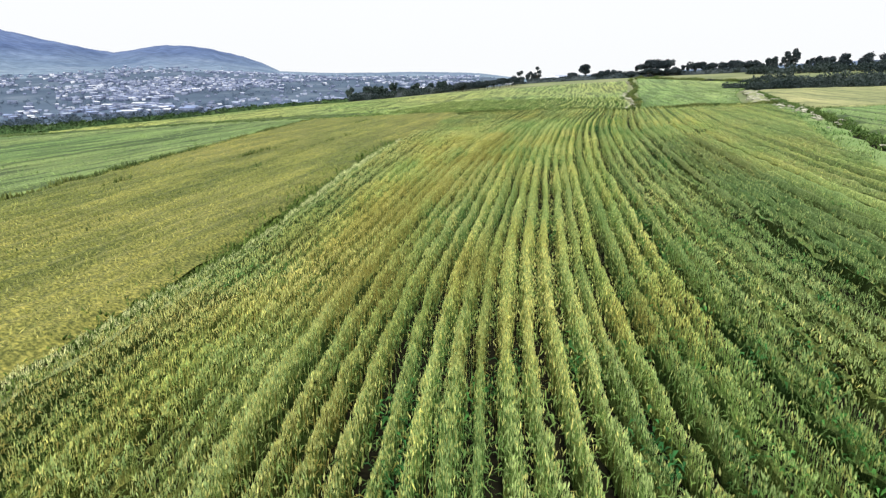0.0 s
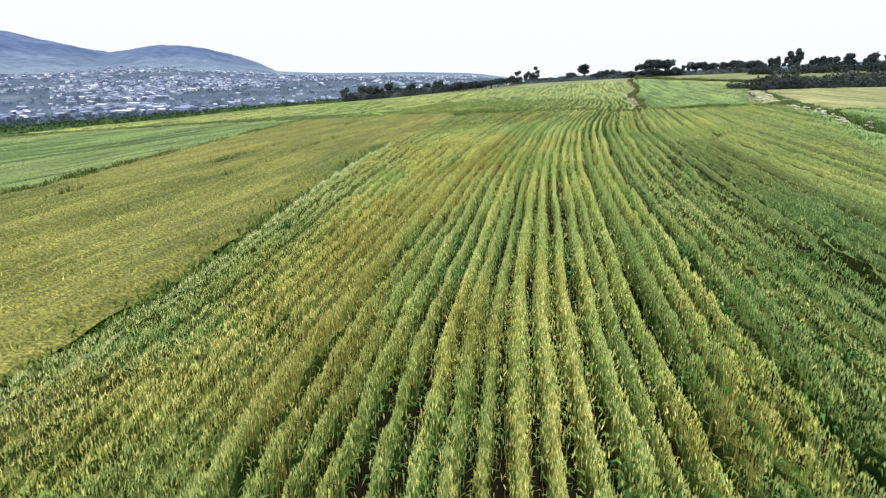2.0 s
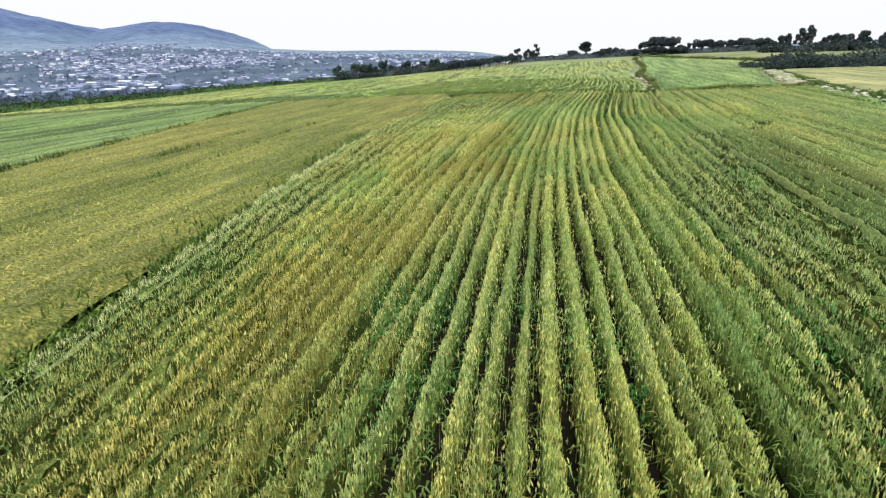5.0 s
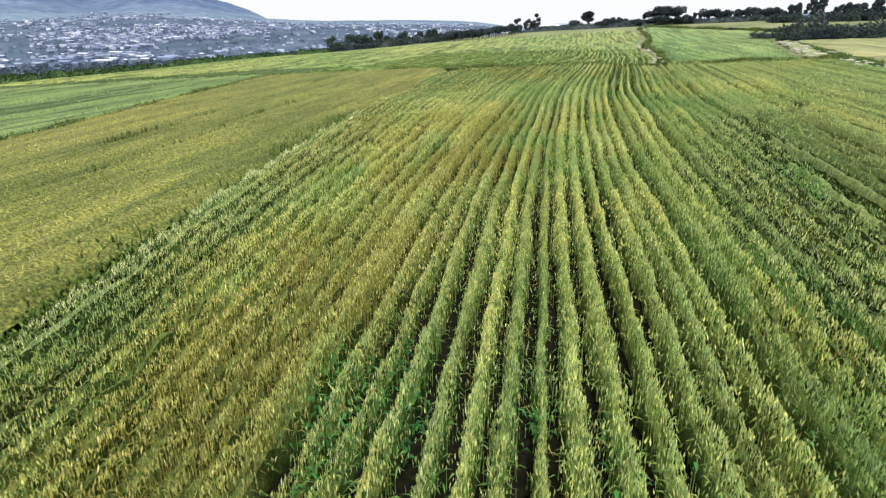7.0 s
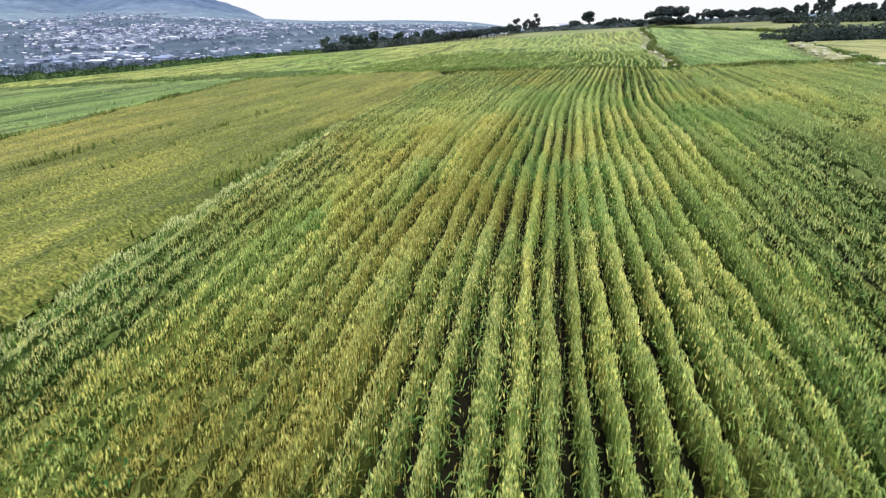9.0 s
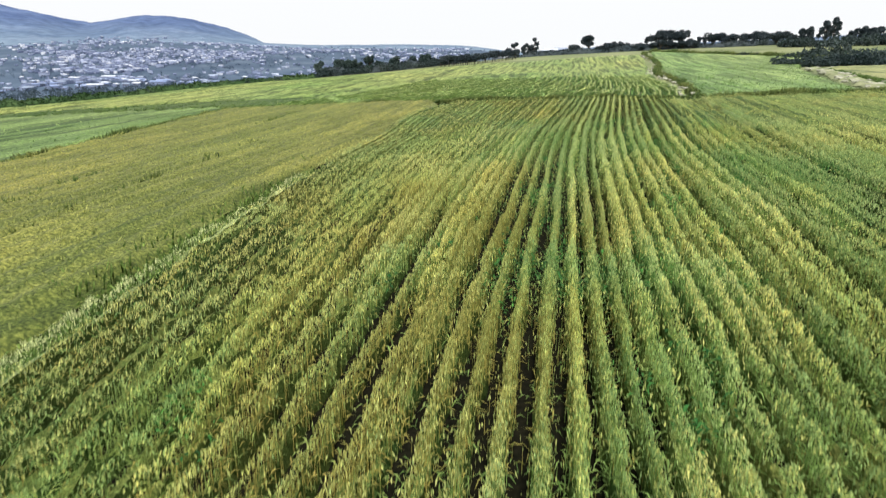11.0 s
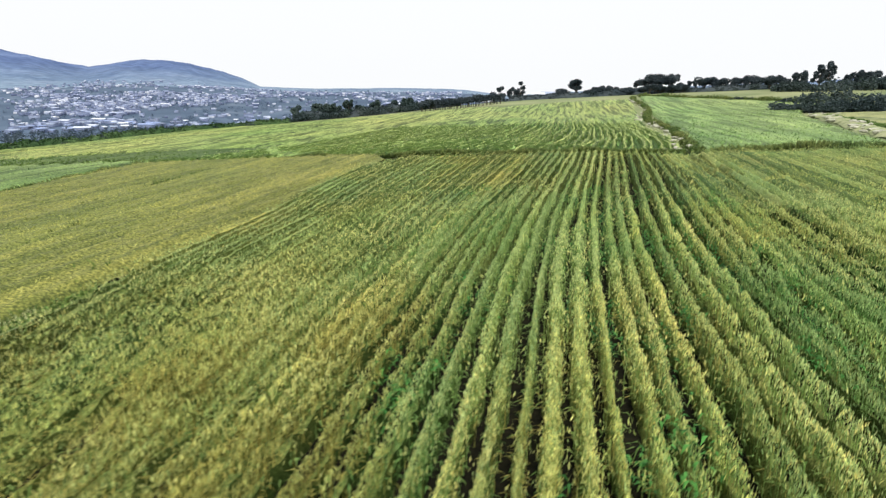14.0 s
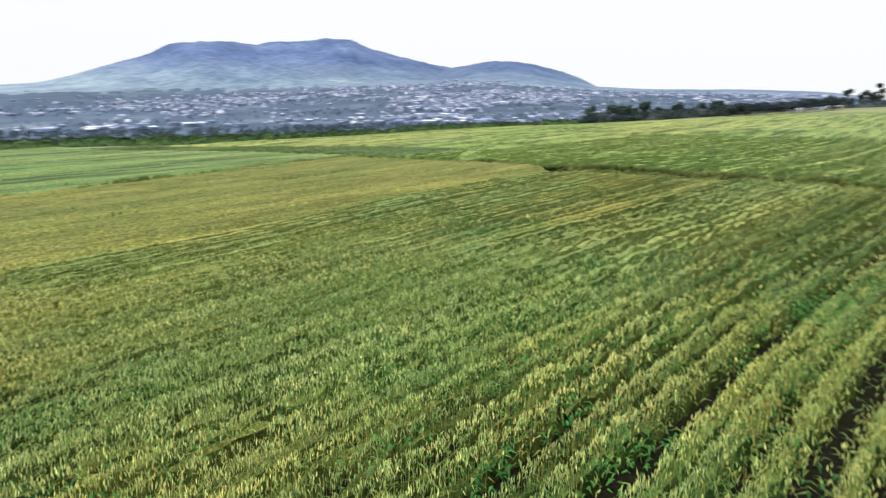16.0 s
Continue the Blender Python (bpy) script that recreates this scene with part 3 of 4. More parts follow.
    z = field_z(x, y) - 0.72 + rng.uniform(0.08, 0.42, len(x)) * (0.5 + 0.5 * g)
    big = 1.5 - 0.5 * near
    le, wi = rng.uniform(0.13, 0.28, len(x)) * big, rng.uniform(0.007, 0.014, len(x)) * big
    gold = (ripeness(x, y) + rng.normal(0, 0.2, len(x)) > 0.5) if main else np.zeros(len(x), bool)
    blades(pile, x[gold], y[gold], z[gold], le[gold], wi[gold], 5)
    blades(pile, x[~gold], y[~gold], z[~gold], le[~gold], wi[~gold], 1)
    # low plants that close the gap to the next row
    if main:
        n = int((y1 - y0) * 54 * dense)
        y = rng.uniform(y0, y1, n)
        x = centre(y) + rng.choice([-1, 1], n) * rng.uniform(0.1, 0.3, n)
        near = closeness(x, y)
        k = rng.random(n) < (0.3 + 0.7 * np.maximum(near, closed(x, y))) * (1.0 - openness(x, y)) ** 1.2 * 1.2 * vnoise(x / 0.5, y / 1.0, 23) * (1 - 0.5 * smooth(-4.5, -6.5, x) * smooth(60, 40, y)) * (1 - 0.6 * smooth(44, 52, y) * smooth(4, 1, x) + 1.2 * smooth(46, 50, y) * smooth(3.5, 5, x))
        x, y, near = x[k], y[k], near[k]
        n = len(x)
        z = field_z(x, y) - 0.72
        green = rng.random(n) < 0.55
        blades(pile, x[green], y[green], z[green] + rng.uniform(0.0, 0.25, green.sum()), rng.uniform(0.15, 0.36, green.sum()), rng.uniform(0.009, 0.018, green.sum()), 1)
        x, y, z, near = x[~green], y[~green], z[~green], near[~green]
        husks(pile, x, y, z + rng.uniform(0.3, 0.52, len(x)), rng.uniform(0.07, 0.13, len(x)) * (1.3 - 0.3 * near), rng.uniform(0.009, 0.016, len(x)) * (1.3 - 0.3 * near), 0.25, 0)
    return pile.mesh("crop_row", mats or [EAR, BLADE, SHADED_THICKET, EAR_GOLD, EAR_LUSH, BLADE_GOLD, HALF_LIT, HEADS, HEADS_GOLD])


wheat = tagged(new("wheat_crop"), "ripening green and yellow wheat standing in drilled rows", "wheat field", kind="stuff")
# the drill lines across the middle of the field
LINES = [-5.72, -5.19, -4.75, -4.28, -3.79, -3.34, -2.92, -2.49, -2.07, -1.60, -1.12, -0.61, -0.18, 0.26, 0.80, 1.32, 1.82, 2.48, 2.92, 3.60, 4.08, 4.63, 5.36, 6.08, 6.68]
LINES += [7.22 + 0.52 * k + 0.07 * math.sin(2.4 * k) for k in range(30)]
for u in LINES:
    yy = np.arange(-8, 90, 0.5)
    xx = u + bend(yy)
    inside = yy[(xx < right_edge(yy)) & (yy < far_edge(xx))]
    if len(inside) > 8:
        under(new("crop_row", crop_row(u, inside.min(), inside.max(), lambda u, y: u + bend(y), rng.choice([0.35, 0.6, 0.8, 1.0]))), wheat)


def fan_line(q, y):
    """Lines that spread out between the field's edge (0) and the first straight line (1)."""
    return left_edge(y) + 0.15 + q * (LINES[0] + bend(y) - left_edge(y) - 0.15)


for k in range(23):
    q, late = k / 23, k % 2 == 1
    pale = k == 0
    under(new("crop_row", crop_row(q, 42 + rng.uniform(-6, 6) if late else -8, (53.0 if pale else 88.0 - 6 * smooth(5, 0, k)), fan_line, 1.5 if pale else rng.choice([0.5, 0.7, 0.9, 1.0]), 1.3 if pale else 1.0, [EAR_PALE, BLADE, SHADED_THICKET, EAR_PALE, EAR_PALE, BLADE, HEADS_PALE, HEADS_PALE] if pale else None)), wheat)


weeds = Pile()
for k in range(4200):
    yc, xc = rng.uniform(3, 70), rng.uniform(-9, 11)
    lush = float(spots(LUSH_SPOTS, xc, yc, 0.7, 1.2))
    if rng.random() > 0.9 * lush + (0.3 if xc < 5 else 0.08) * (float(vnoise(xc / 3.5, yc / 7, 77)) > 0.6):
        continue
    n = int(rng.integers(16, 40))
    x, y = xc + rng.normal(0, 0.12, n), yc + rng.normal(0, 0.3, n)
    blades(weeds, x, y, field_z(x, y) - 0.72 + rng.uniform(0.05, 0.5, n), rng.uniform(0.1, 0.26, n), rng.uniform(0.014, 0.03, n), 0)
tagged(new("field_weeds", weeds.mesh("field_weeds", [WEED])), "lush green broad-leaved weeds growing between wheat rows", "weeds", kind="stuff")


def sheet(name, us, vs, place, depth, mats, rough, label, category, seed, rows=0.0, pitch=0.6, tufts=0, size=1.6, soft_edge=0, sink=None):
    """A field's closed canopy between edges: place(u, v) gives x, y."""
    U, V = np.meshgrid(us, vs, indexing="ij")
    x, y = place(U, V)
    z = field_z(x, y) - 0.72 + depth + rough * (vnoise(x / 0.45, y / 0.45, seed) + 0.7 * vnoise(x / 1.7, y / 1.7, seed + 1) + 0.9 * vnoise(x / 7, y / 7, seed + 2) - 1.3)
    if rows:
        wob = x + 1.4 * vnoise(y / 14, x / 9, seed + 3)
        z = z + rows * np.sin(6.283 * wob / pitch) * (0.4 + 1.2 * vnoise(x / 9, y / 20, seed + 4))
    z[0, :] -= depth
    if soft_edge:
        for i, f in ((-1, 0.62), (-2, 0.45), (-3, 0.3), (-4, 0.2), (-5, 0.1)):
            z[i, :] -= f * depth
    else:
        z[-1, :] -= depth
    z[:, 0] -= depth
    z[:, -1] -= depth
    pile = Pile()
    tris = grid_tris(len(us), len(vs))
    if sink:
        drop = sink(U, V)
        z = z - drop
        # Sunk faces take a darker material as painted shade between rows.
        low = drop.ravel()[tris].mean(1) > 0.18
        pts = np.stack([x, y, z], -1).reshape(-1, 3)
        pile.add(pts, tris[~low], 1)
        pile.add(pts, tris[low], 2)
    else:
        pile.add(np.stack([x, y, z], -1).reshape(-1, 3), tris, 1)
    if tufts:
        a, b = rng.uniform(0, 1, tufts) * (us[-1] - us[0]) + us[0], rng.uniform(0, 1, tufts) ** 1.35 * (vs[-1] - vs[0]) + vs[0]
        x, y = place(a, b)
        top = field_z(x, y) - 0.72 + depth + rng.uniform(0.02, 0.2, tufts)
        husks(pile, x, y, top, rng.uniform(0.1, 0.2, tufts) * size, rng.uniform(0.014, 0.03, tufts) * size, 0.5, 0)
    ob = new(name, pile.mesh(name, mats))
    return tagged(ob, label, category, kind="stuff")


def border(y):
    """Line between the ripe and the young field."""
    return -24.6 - 0.157 * y + 0.5 * np.sin(y / 17)


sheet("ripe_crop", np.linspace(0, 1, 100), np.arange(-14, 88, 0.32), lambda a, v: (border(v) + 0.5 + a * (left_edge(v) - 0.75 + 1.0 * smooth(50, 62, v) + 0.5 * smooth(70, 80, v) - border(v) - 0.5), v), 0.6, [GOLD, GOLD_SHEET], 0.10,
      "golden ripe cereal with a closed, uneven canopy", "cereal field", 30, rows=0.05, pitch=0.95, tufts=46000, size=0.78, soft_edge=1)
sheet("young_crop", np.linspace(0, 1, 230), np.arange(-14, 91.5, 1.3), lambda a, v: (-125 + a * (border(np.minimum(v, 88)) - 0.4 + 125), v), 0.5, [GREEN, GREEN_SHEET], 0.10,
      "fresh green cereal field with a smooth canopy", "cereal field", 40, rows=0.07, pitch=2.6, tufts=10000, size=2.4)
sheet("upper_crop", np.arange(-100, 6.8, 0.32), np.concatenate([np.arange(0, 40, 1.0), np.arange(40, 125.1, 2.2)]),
      lambda u, v: (u + 0.075 * v, far_edge(u) + 1.2 + 12.5 * smooth(-25, -37, u) + v * (1 - 0.0045 * np.maximum(-u - 10, 0))), 0.42, [GREEN, UPPER_SHEET, GAP_SHADE_WEED], 0.07,
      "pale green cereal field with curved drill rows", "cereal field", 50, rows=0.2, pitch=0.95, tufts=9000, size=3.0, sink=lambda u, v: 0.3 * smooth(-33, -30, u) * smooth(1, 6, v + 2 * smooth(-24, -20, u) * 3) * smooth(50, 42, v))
sheet("strip_crop", np.linspace(0, 1, 200), np.arange(0, 12.2, 0.5),
      lambda a, v: (-112 + a * (112 - 25 - 0.85 * v), 91.4 + v), 0.38, [DARK_SHEET, DARK_SHEET], 0.12,
      "narrow strip of short dark green cereal", "cereal field", 55, tufts=9000, size=2.6)
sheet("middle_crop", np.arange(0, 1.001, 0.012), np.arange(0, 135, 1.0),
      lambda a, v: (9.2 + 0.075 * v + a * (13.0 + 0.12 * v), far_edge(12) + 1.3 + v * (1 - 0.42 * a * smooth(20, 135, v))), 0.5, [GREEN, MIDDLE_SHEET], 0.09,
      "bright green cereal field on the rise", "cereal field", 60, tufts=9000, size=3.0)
sheet("dry_crop", np.arange(0, 1.001, 0.02), np.arange(0, 64, 0.9),
      lambda a, v: (26 + 0.155 * v + a * 75, 77 + v * (1 - 0.2 * a)), 0.5, [TAN_SHEET, TAN_SHEET], 0.08,
      "pale dry cereal field", "cereal field", 70)
sheet("side_crop", np.arange(0, 1.001, 0.012), np.arange(-28, 61.5, 0.9),
      lambda a, v: (right_edge(v + 14) + 3.0 + a * 60, 14 + v), 0.5, [GREEN, GREEN_SHEET], 0.09,
      "bright green cereal field beside the stony track", "cereal field", 75, tufts=9000, size=2.4)


# ---------------------------------------------------------------- trees
def crown_leaves(pile, lobes, count, size, mat=0):
    """Many small leaf clumps in the shells of uneven lobes (x, y, z, rx, ry, rz)."""
    lobes = np.asarray(lobes, float)
    wt = lobes[:, 3] * lobes[:, 4]
    pick = rng.choice(len(lobes), count, p=wt / wt.sum())
    d = rng.normal(0, 1, (count, 3))
    d /= np.linalg.norm(d, axis=1)[:, None]
    rad = rng.uniform(0.45, 1.05, count) ** 0.6 * np.where(rng.random(count) < 0.16, rng.uniform(1.0, 1.4, count), 1.0)
    c = lobes[pick, :3] + d * lobes[pick, 3:] * rad[:, None]
    a = rng.normal(0, 1, (count, 3))
    a /= np.linalg.norm(a, axis=1)[:, None]
    b = np.cross(a, rng.normal(0, 1, (count, 3)))
    b /= np.linalg.norm(b, axis=1)[:, None]
    s = rng.uniform(0.6, 1.4, count)[:, None] * size
    v = np.stack([c - a * s, c + b * s * 0.6, c + a * s, c - b * s * 0.6 + np.cross(a, b) * s * 0.4], 1)
    t = np.array([[0, 1, 2], [0, 2, 3]])
    pile.add(v.reshape(-1, 3), (np.arange(count)[:, None, None] * 4 + t).reshape(-1, 3), mat)


def limb(pile, p, q, r0, r1, sides=7, mat=0):
    p, q = np.asarray(p, float), np.asarray(q, float)
    d = (q - p) / np.linalg.norm(q - p)
    a = np.cross(d, (0.3, 1, 0.2))
    a /= np.linalg.norm(a)
    b = np.cross(d, a)
    ts = np.linspace(0, 1, 4)
    bow = np.array([0, 0.5, 0.4, 0]) * np.linalg.norm(q - p) * rng.normal(0, 0.1)
    ang = np.linspace(0, 2 * np.pi, sides + 1)
    v = np.stack([p + (q - p) * t + a * w + (r0 + (r1 - r0) * t) * (np.cos(ang)[:, None] * a + np.sin(ang)[:, None] * b) for t, w in zip(ts, bow)])
    pile.add(v.reshape(-1, 3), grid_tris(4, sides + 1), mat)


def tree_parts(height, spread, bare, style, leaf):
    """Meshes of a trunk with limbs, and of a crown. bare: share of the height with no leaves."""
    tp, cp = Pile(), Pile()
    hb = height * bare
    lean = rng.normal(0, 0.05, 2) * height
    fork = np.array([lean[0] * 0.5, lean[1] * 0.5, max(hb, 0.5)])
    limb(tp, (0, 0, -0.2), fork, 0.028 * height + 0.05, 0.018 * height + 0.03)
    lobes = []
    n = {"flat": 12, "tall": 12, "round": 12}[style]
    for i in range(n):
        q = i * 2.4 + rng.uniform(-0.4, 0.4)
        if style == "flat":
            rr, zz = spread * rng.uniform(0.05, 0.95), height * rng.uniform(0.5, 0.9)
            sz = np.array([0.5, 0.5, 0.3]) * spread * rng.uniform(0.7, 1.2)
        elif style == "tall":
            f = (i + 0.5) / n
            rr, zz = spread * rng.uniform(0.1, 0.8) * (1.1 - 0.7 * f), hb + (height - hb) * (0.1 + 0.8 * f)
            sz = np.array([0.36, 0.36, 0.34]) * spread * rng.uniform(0.5, 1.1)
        else:
            rr, zz = spread * rng.uniform(0.1, 0.75), hb + (height - hb) * rng.uniform(0.15, 0.85)
            sz = np.array([0.4, 0.4, 0.36]) * spread * rng.uniform(0.5, 1.1)
        end = np.array([lean[0] + rr * math.cos(q), lean[1] + rr * math.sin(q), min(zz, height - sz[2] * 0.8)])
        limb(tp, fork, end, 0.012 * height + 0.02, 0.03, 5)
        lobes.append((*end, *sz))
    crown_leaves(cp, lobes, int(600 + 230 * spread * spread) if spread < 4 else 3200, 0.26)
    return tp.mesh("trunk", [BARK], True), cp.mesh("crown", [leaf])


def ground_at(x, y):
    return float(land_z(np.array([x]), np.array([y]))[0])


def tree(az, d, height, spread, bare, style, label, group=""):
    x, y = polar(az, d)
    ob = tagged(new("tree"), label, "tree", group)
    ob.location = (x, y, ground_at(x, y) - 0.05)
    # Trees beyond 10 degrees left take the hazier leaf colour.
    a, b = tree_parts(height, spread, bare, style, HAZED_LEAF if az > 10 else LEAF)
    under(new("trunk", a), ob)
    under(new("crown", b), ob)
    return ob


FLAT = "dark flat-crowned acacia tree with a bare trunk on the crest"
TALL = "tall dark eucalyptus tree with a loose crown above a hedge"
ROUND = "dark round-crowned tree at the field's edge"
for az, d, h, s, bare, style in [
        (22.6, 199, 4.8, 2.6, 0.05, "round"), (21.1, 199, 5.2, 2.8, 0.05, "round"), (20.3, 198, 4.7, 2.6, 0.05, "round"), (19.6, 197, 5.2, 2.4, 0.05, "round"), (18.6, 195, 6.0, 2.2, 0.03, "round"),
        (17.4, 205, 3.6, 2.0, 0.1, "round"), (16.05, 200, 4.8, 2.2, 0.1, "round"), (13.2, 205, 4.1, 2.8, 0.1, "round"), (14.5, 207, 4.0, 2.6, 0.1, "round"),
        (5.0, 222, 5.6, 1.7, 0.08, "round"), (4.2, 224, 4.4, 1.2, 0.1, "round"), (3.8, 224, 6.6, 1.7, 0.05, "round"), (3.35, 223, 7.0, 1.8, 0.05, "round"),
        (-1.64, 236, 6.3, 2.5, 0.3, "flat"), (-0.2, 228, 3.2, 2.0, 0.3, "flat"), (-6.51, 238, 5.6, 1.2, 0.55, "flat"),
        (-7.45, 240, 6.6, 2.8, 0.3, "flat"), (-8.31, 242, 6.9, 2.8, 0.3, "flat"), (-9.17, 241, 6.6, 2.6, 0.3, "flat"), (-10.73, 240, 3.8, 0.9, 0.6, "flat"), (-11.12, 240, 3.9, 0.9, 0.6, "flat"),
        (-11.87, 238, 4.9, 2.4, 0.25, "flat"), (-12.55, 238, 4.8, 2.3, 0.25, "flat"), (-13.28, 238, 4.4, 1.9, 0.25, "flat"), (-14.2, 238, 4.3, 2.3, 0.2, "flat"), (-14.97, 237, 4.5, 2.4, 0.2, "flat"), (-15.76, 236, 3.9, 2.3, 0.2, "flat"),
        (-16.58, 222, 4.0, 2.4, 0.15, "flat"), (-17.44, 218, 4.1, 2.5, 0.15, "round"), (-18.29, 214, 4.8, 1.9, 0.15, "tall"), (-18.96, 212, 5.3, 2.0, 0.15, "tall"),
        (-19.96, 207, 6.7, 1.9, 0.25, "tall"), (-20.49, 208, 7.6, 2.1, 0.25, "tall"), (-21.7, 205, 4.2, 2.2, 0.1, "round"), (-22.44, 205, 5.0, 2.2, 0.1, "tall"), (-23.16, 205, 5.0, 2.4, 0.1, "round"),
        (-24.4, 204, 5.2, 2.8, 0.1, "round"), (-26.0, 205, 5.0, 2.8, 0.1, "round"), (-27.6, 207, 5.2, 2.8, 0.1, "round")]:
    tree(az, d, h, s, bare, style, {"flat": FLAT, "tall": TALL, "round": ROUND}[style], "trees on the skyline")


def bush_mesh(w, h, count):
    cp = Pile()
    lobes = [(rng.uniform(-0.5, 0.5) * w, rng.uniform(-0.3, 0.3) * w, h * rng.uniform(0.3, 0.6), w * rng.uniform(0.25, 0.5), w * rng.uniform(0.25, 0.4), h * rng.uniform(0.3, 0.5)) for _ in range(6)]
    crown_leaves(cp, lobes, count, 0.24)
    for lo in lobes[:3]:
        limb(cp, (0, 0, -0.15), lo[:3], 0.05, 0.02, 5, 1)
    return cp.mesh("bush", [SCRUB, BARK])


for k in range(20):
    az = -2.6 - 8.2 * k / 20 + rng.uniform(-0.15, 0.15)
    tree(az, 232 + rng.uniform(-4, 6), rng.uniform(2.0, 3.6), rng.uniform(0.9, 1.7), 0.2, "flat", "small dark tree in the row along the crest", "trees on the skyline")

BUSHES = [bush_mesh(2.6, 2.0, 260), bush_mesh(3.4, 2.6, 340), bush_mesh(2.0, 1.5, 210), bush_mesh(3.8, 1.8, 340)]


def bush(az, d, scale, label, group):
    x, y = polar(az, d)
    ob = tagged(new("bush", rng.choice(BUSHES)), label, "bush", group)
    ob.matrix_world = Matrix.LocRotScale((x, y, ground_at(x, y)), Euler((0, 0, rng.uniform(0, 6.28))), (scale, scale, scale * rng.uniform(0.8, 1.15)))
    return ob


for az in np.arange(8.8, 23, 0.55):
    bush(az, np.interp(az, [6, 12, 23], [214, 200, 186]) + rng.uniform(-4, 6), rng.uniform(0.8, 1.25), "dark scrub bush in the hedge below the field", "hedge bushes")
for az in np.arange(23.2, 80, 0.9):
    bush(az, np.interp(az, RIM_AZ, RIM_R) + rng.uniform(2, 9), rng.uniform(0.3, 0.75), "low dark scrub bush along the field's far edge", "hedge bushes")
for az in np.arange(-16.5, 6, 0.45):
    bush(az, np.interp(az, [-16.5, -9, 0, 6], [228, 238, 226, 218]) + rng.uniform(-3, 3), rng.uniform(0.4, 0.75), "dark hedge bush on the crest", "crest hedge bushes")
for az in np.arange(-30, -16.6, 0.42):
    bush(az, 198 + rng.uniform(-6, 6), rng.uniform(0.9, 1.5), "dense dark hedge bush under tall trees", "hedge bushes under trees")
for az in np.arange(-34, -17.2, 0.5):
    d = np.interp(az, [-34, -25, -17], [112, 118, 128])
    bush(az, d + rng.uniform(-2, 3), rng.uniform(0.7, 1.1), "dense dark bush in the hedge behind the dry field", "hedge bushes behind the dry field")
    bush(az, d + rng.uniform(9, 30), rng.uniform(1.0, 1.5) if az < -18.6 else 0.8, "dense dark bush in the hedge behind the dry field", "hedge bushes behind the dry field")
for az, d, s in ((-15.4, 162, 0.75), (-15.1, 163, 0.5), (-14.8, 161, 0.5), (-15.2, 160, 0.6), (-14.7, 161, 0.5), (-14.4, 161, 0.6), (-14.0, 161, 0.5), (-13.7, 161, 0.45)):
    bush(az, d, s, "small dark bush alone in the fields", "field bushes")


def hedge_band(a0, a1, radius, height, depth, mat, label):
    """A continuous hedge along a curve round the camera place CX, CY."""
    U, V = np.meshgrid(np.arange(a0, a1, 0.22), np.linspace(0, 1, 9), indexing="ij")
    r = radius(U) + V * depth
    x, y = CX - r * np.sin(np.radians(U)), CY + r * np.cos(np.radians(U))
    lump = vnoise(x / 1.2, y / 1.2, 81) + vnoise(x / 5, y / 5, 82) - 1
    ends = smooth(a0, a0 + 0.6, U) * smooth(a1, a1 - 0.6, U)
    z = land_z(x, y) + height * (np.sin(np.pi * V) ** 0.5 + 0.6 * lump) * smooth(0, 0.14, V) * ends - 0.1
    pile = Pile()
    pile.add(np.stack([x, y, z], -1).reshape(-1, 3), grid_tris(*U.shape), 0)
    k = rng.integers(0, x.size, int(36 * (a1 - a0) * radius((a0 + a1) / 2) / 100))
    crown_leaves(pile, np.stack([x.ravel()[k], y.ravel()[k], z.ravel()[k] + 0.1] + [np.full(len(k), q) for q in (0.5, 0.5, 0.32)], 1), len(k) * 5, 0.22)
    ob = new("hedge_band", pile.mesh("hedge_band", [mat]))
    return tagged(ob, label, "hedge", kind="stuff")


hedge_band(23, 82, lambda u: np.interp(u, RIM_AZ, RIM_R) + 1.5, 1.35, 7, HEDGE, "continuous dark green hedge along the fields' lower edge")
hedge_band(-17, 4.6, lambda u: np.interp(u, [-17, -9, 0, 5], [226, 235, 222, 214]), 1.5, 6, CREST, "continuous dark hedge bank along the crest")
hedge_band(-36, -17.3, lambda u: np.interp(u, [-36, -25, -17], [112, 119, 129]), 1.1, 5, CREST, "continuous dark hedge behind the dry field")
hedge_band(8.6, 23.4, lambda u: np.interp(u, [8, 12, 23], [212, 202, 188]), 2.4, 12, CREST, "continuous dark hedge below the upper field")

# ---------------------------------------------------------------- verges, ditch and track
def grass_strip(name, line, n, depth, spread, tall, mats, label, category, size=1.0):
    """Rank grass along a line: line(s) gives x, y for s from 0 to 1."""
    pile = Pile()
    s = rng.random(n)
    x, y = line(s)
    x, y = x + rng.normal(0, spread[0], n), y + rng.normal(0, spread[1], n)
    z = field_z(x, y) - 0.72
    h = tall * rng.uniform(0.5, 1.1, n) * (0.65 + 0.7 * vnoise(x / 2.3, y / 2.3, 91))
    stems(pile, x, y, z + depth, z + h, 0.35 * h, 0.03 * size * rng.uniform(0.6, 1.4, n), 0.12, 0)
    blades(pile, x, y, z + depth + 0.1, h * 0.9, np.full(n, 0.022 * size), 0)
    return tagged(new(name, pile.mesh(name, mats)), label, category, kind="stuff")


grass_strip("headland_grass", lambda s: (-26 + 33.5 * s, far_edge(-26 + 33.5 * s) + 1.1), 3400, 0.0, (0.2, 0.2), 0.62, [VERGE], "dark rank grass on the bank between two fields", "grass", 1.8)
grass_strip("headland_grass", lambda s: (9.5 + 17 * s, far_edge(9.5 + 17 * s) + 1.0), 2000, 0.0, (0.2, 0.5), 0.72, [VERGE], "green rank grass on the bank between two fields", "grass", 1.8)
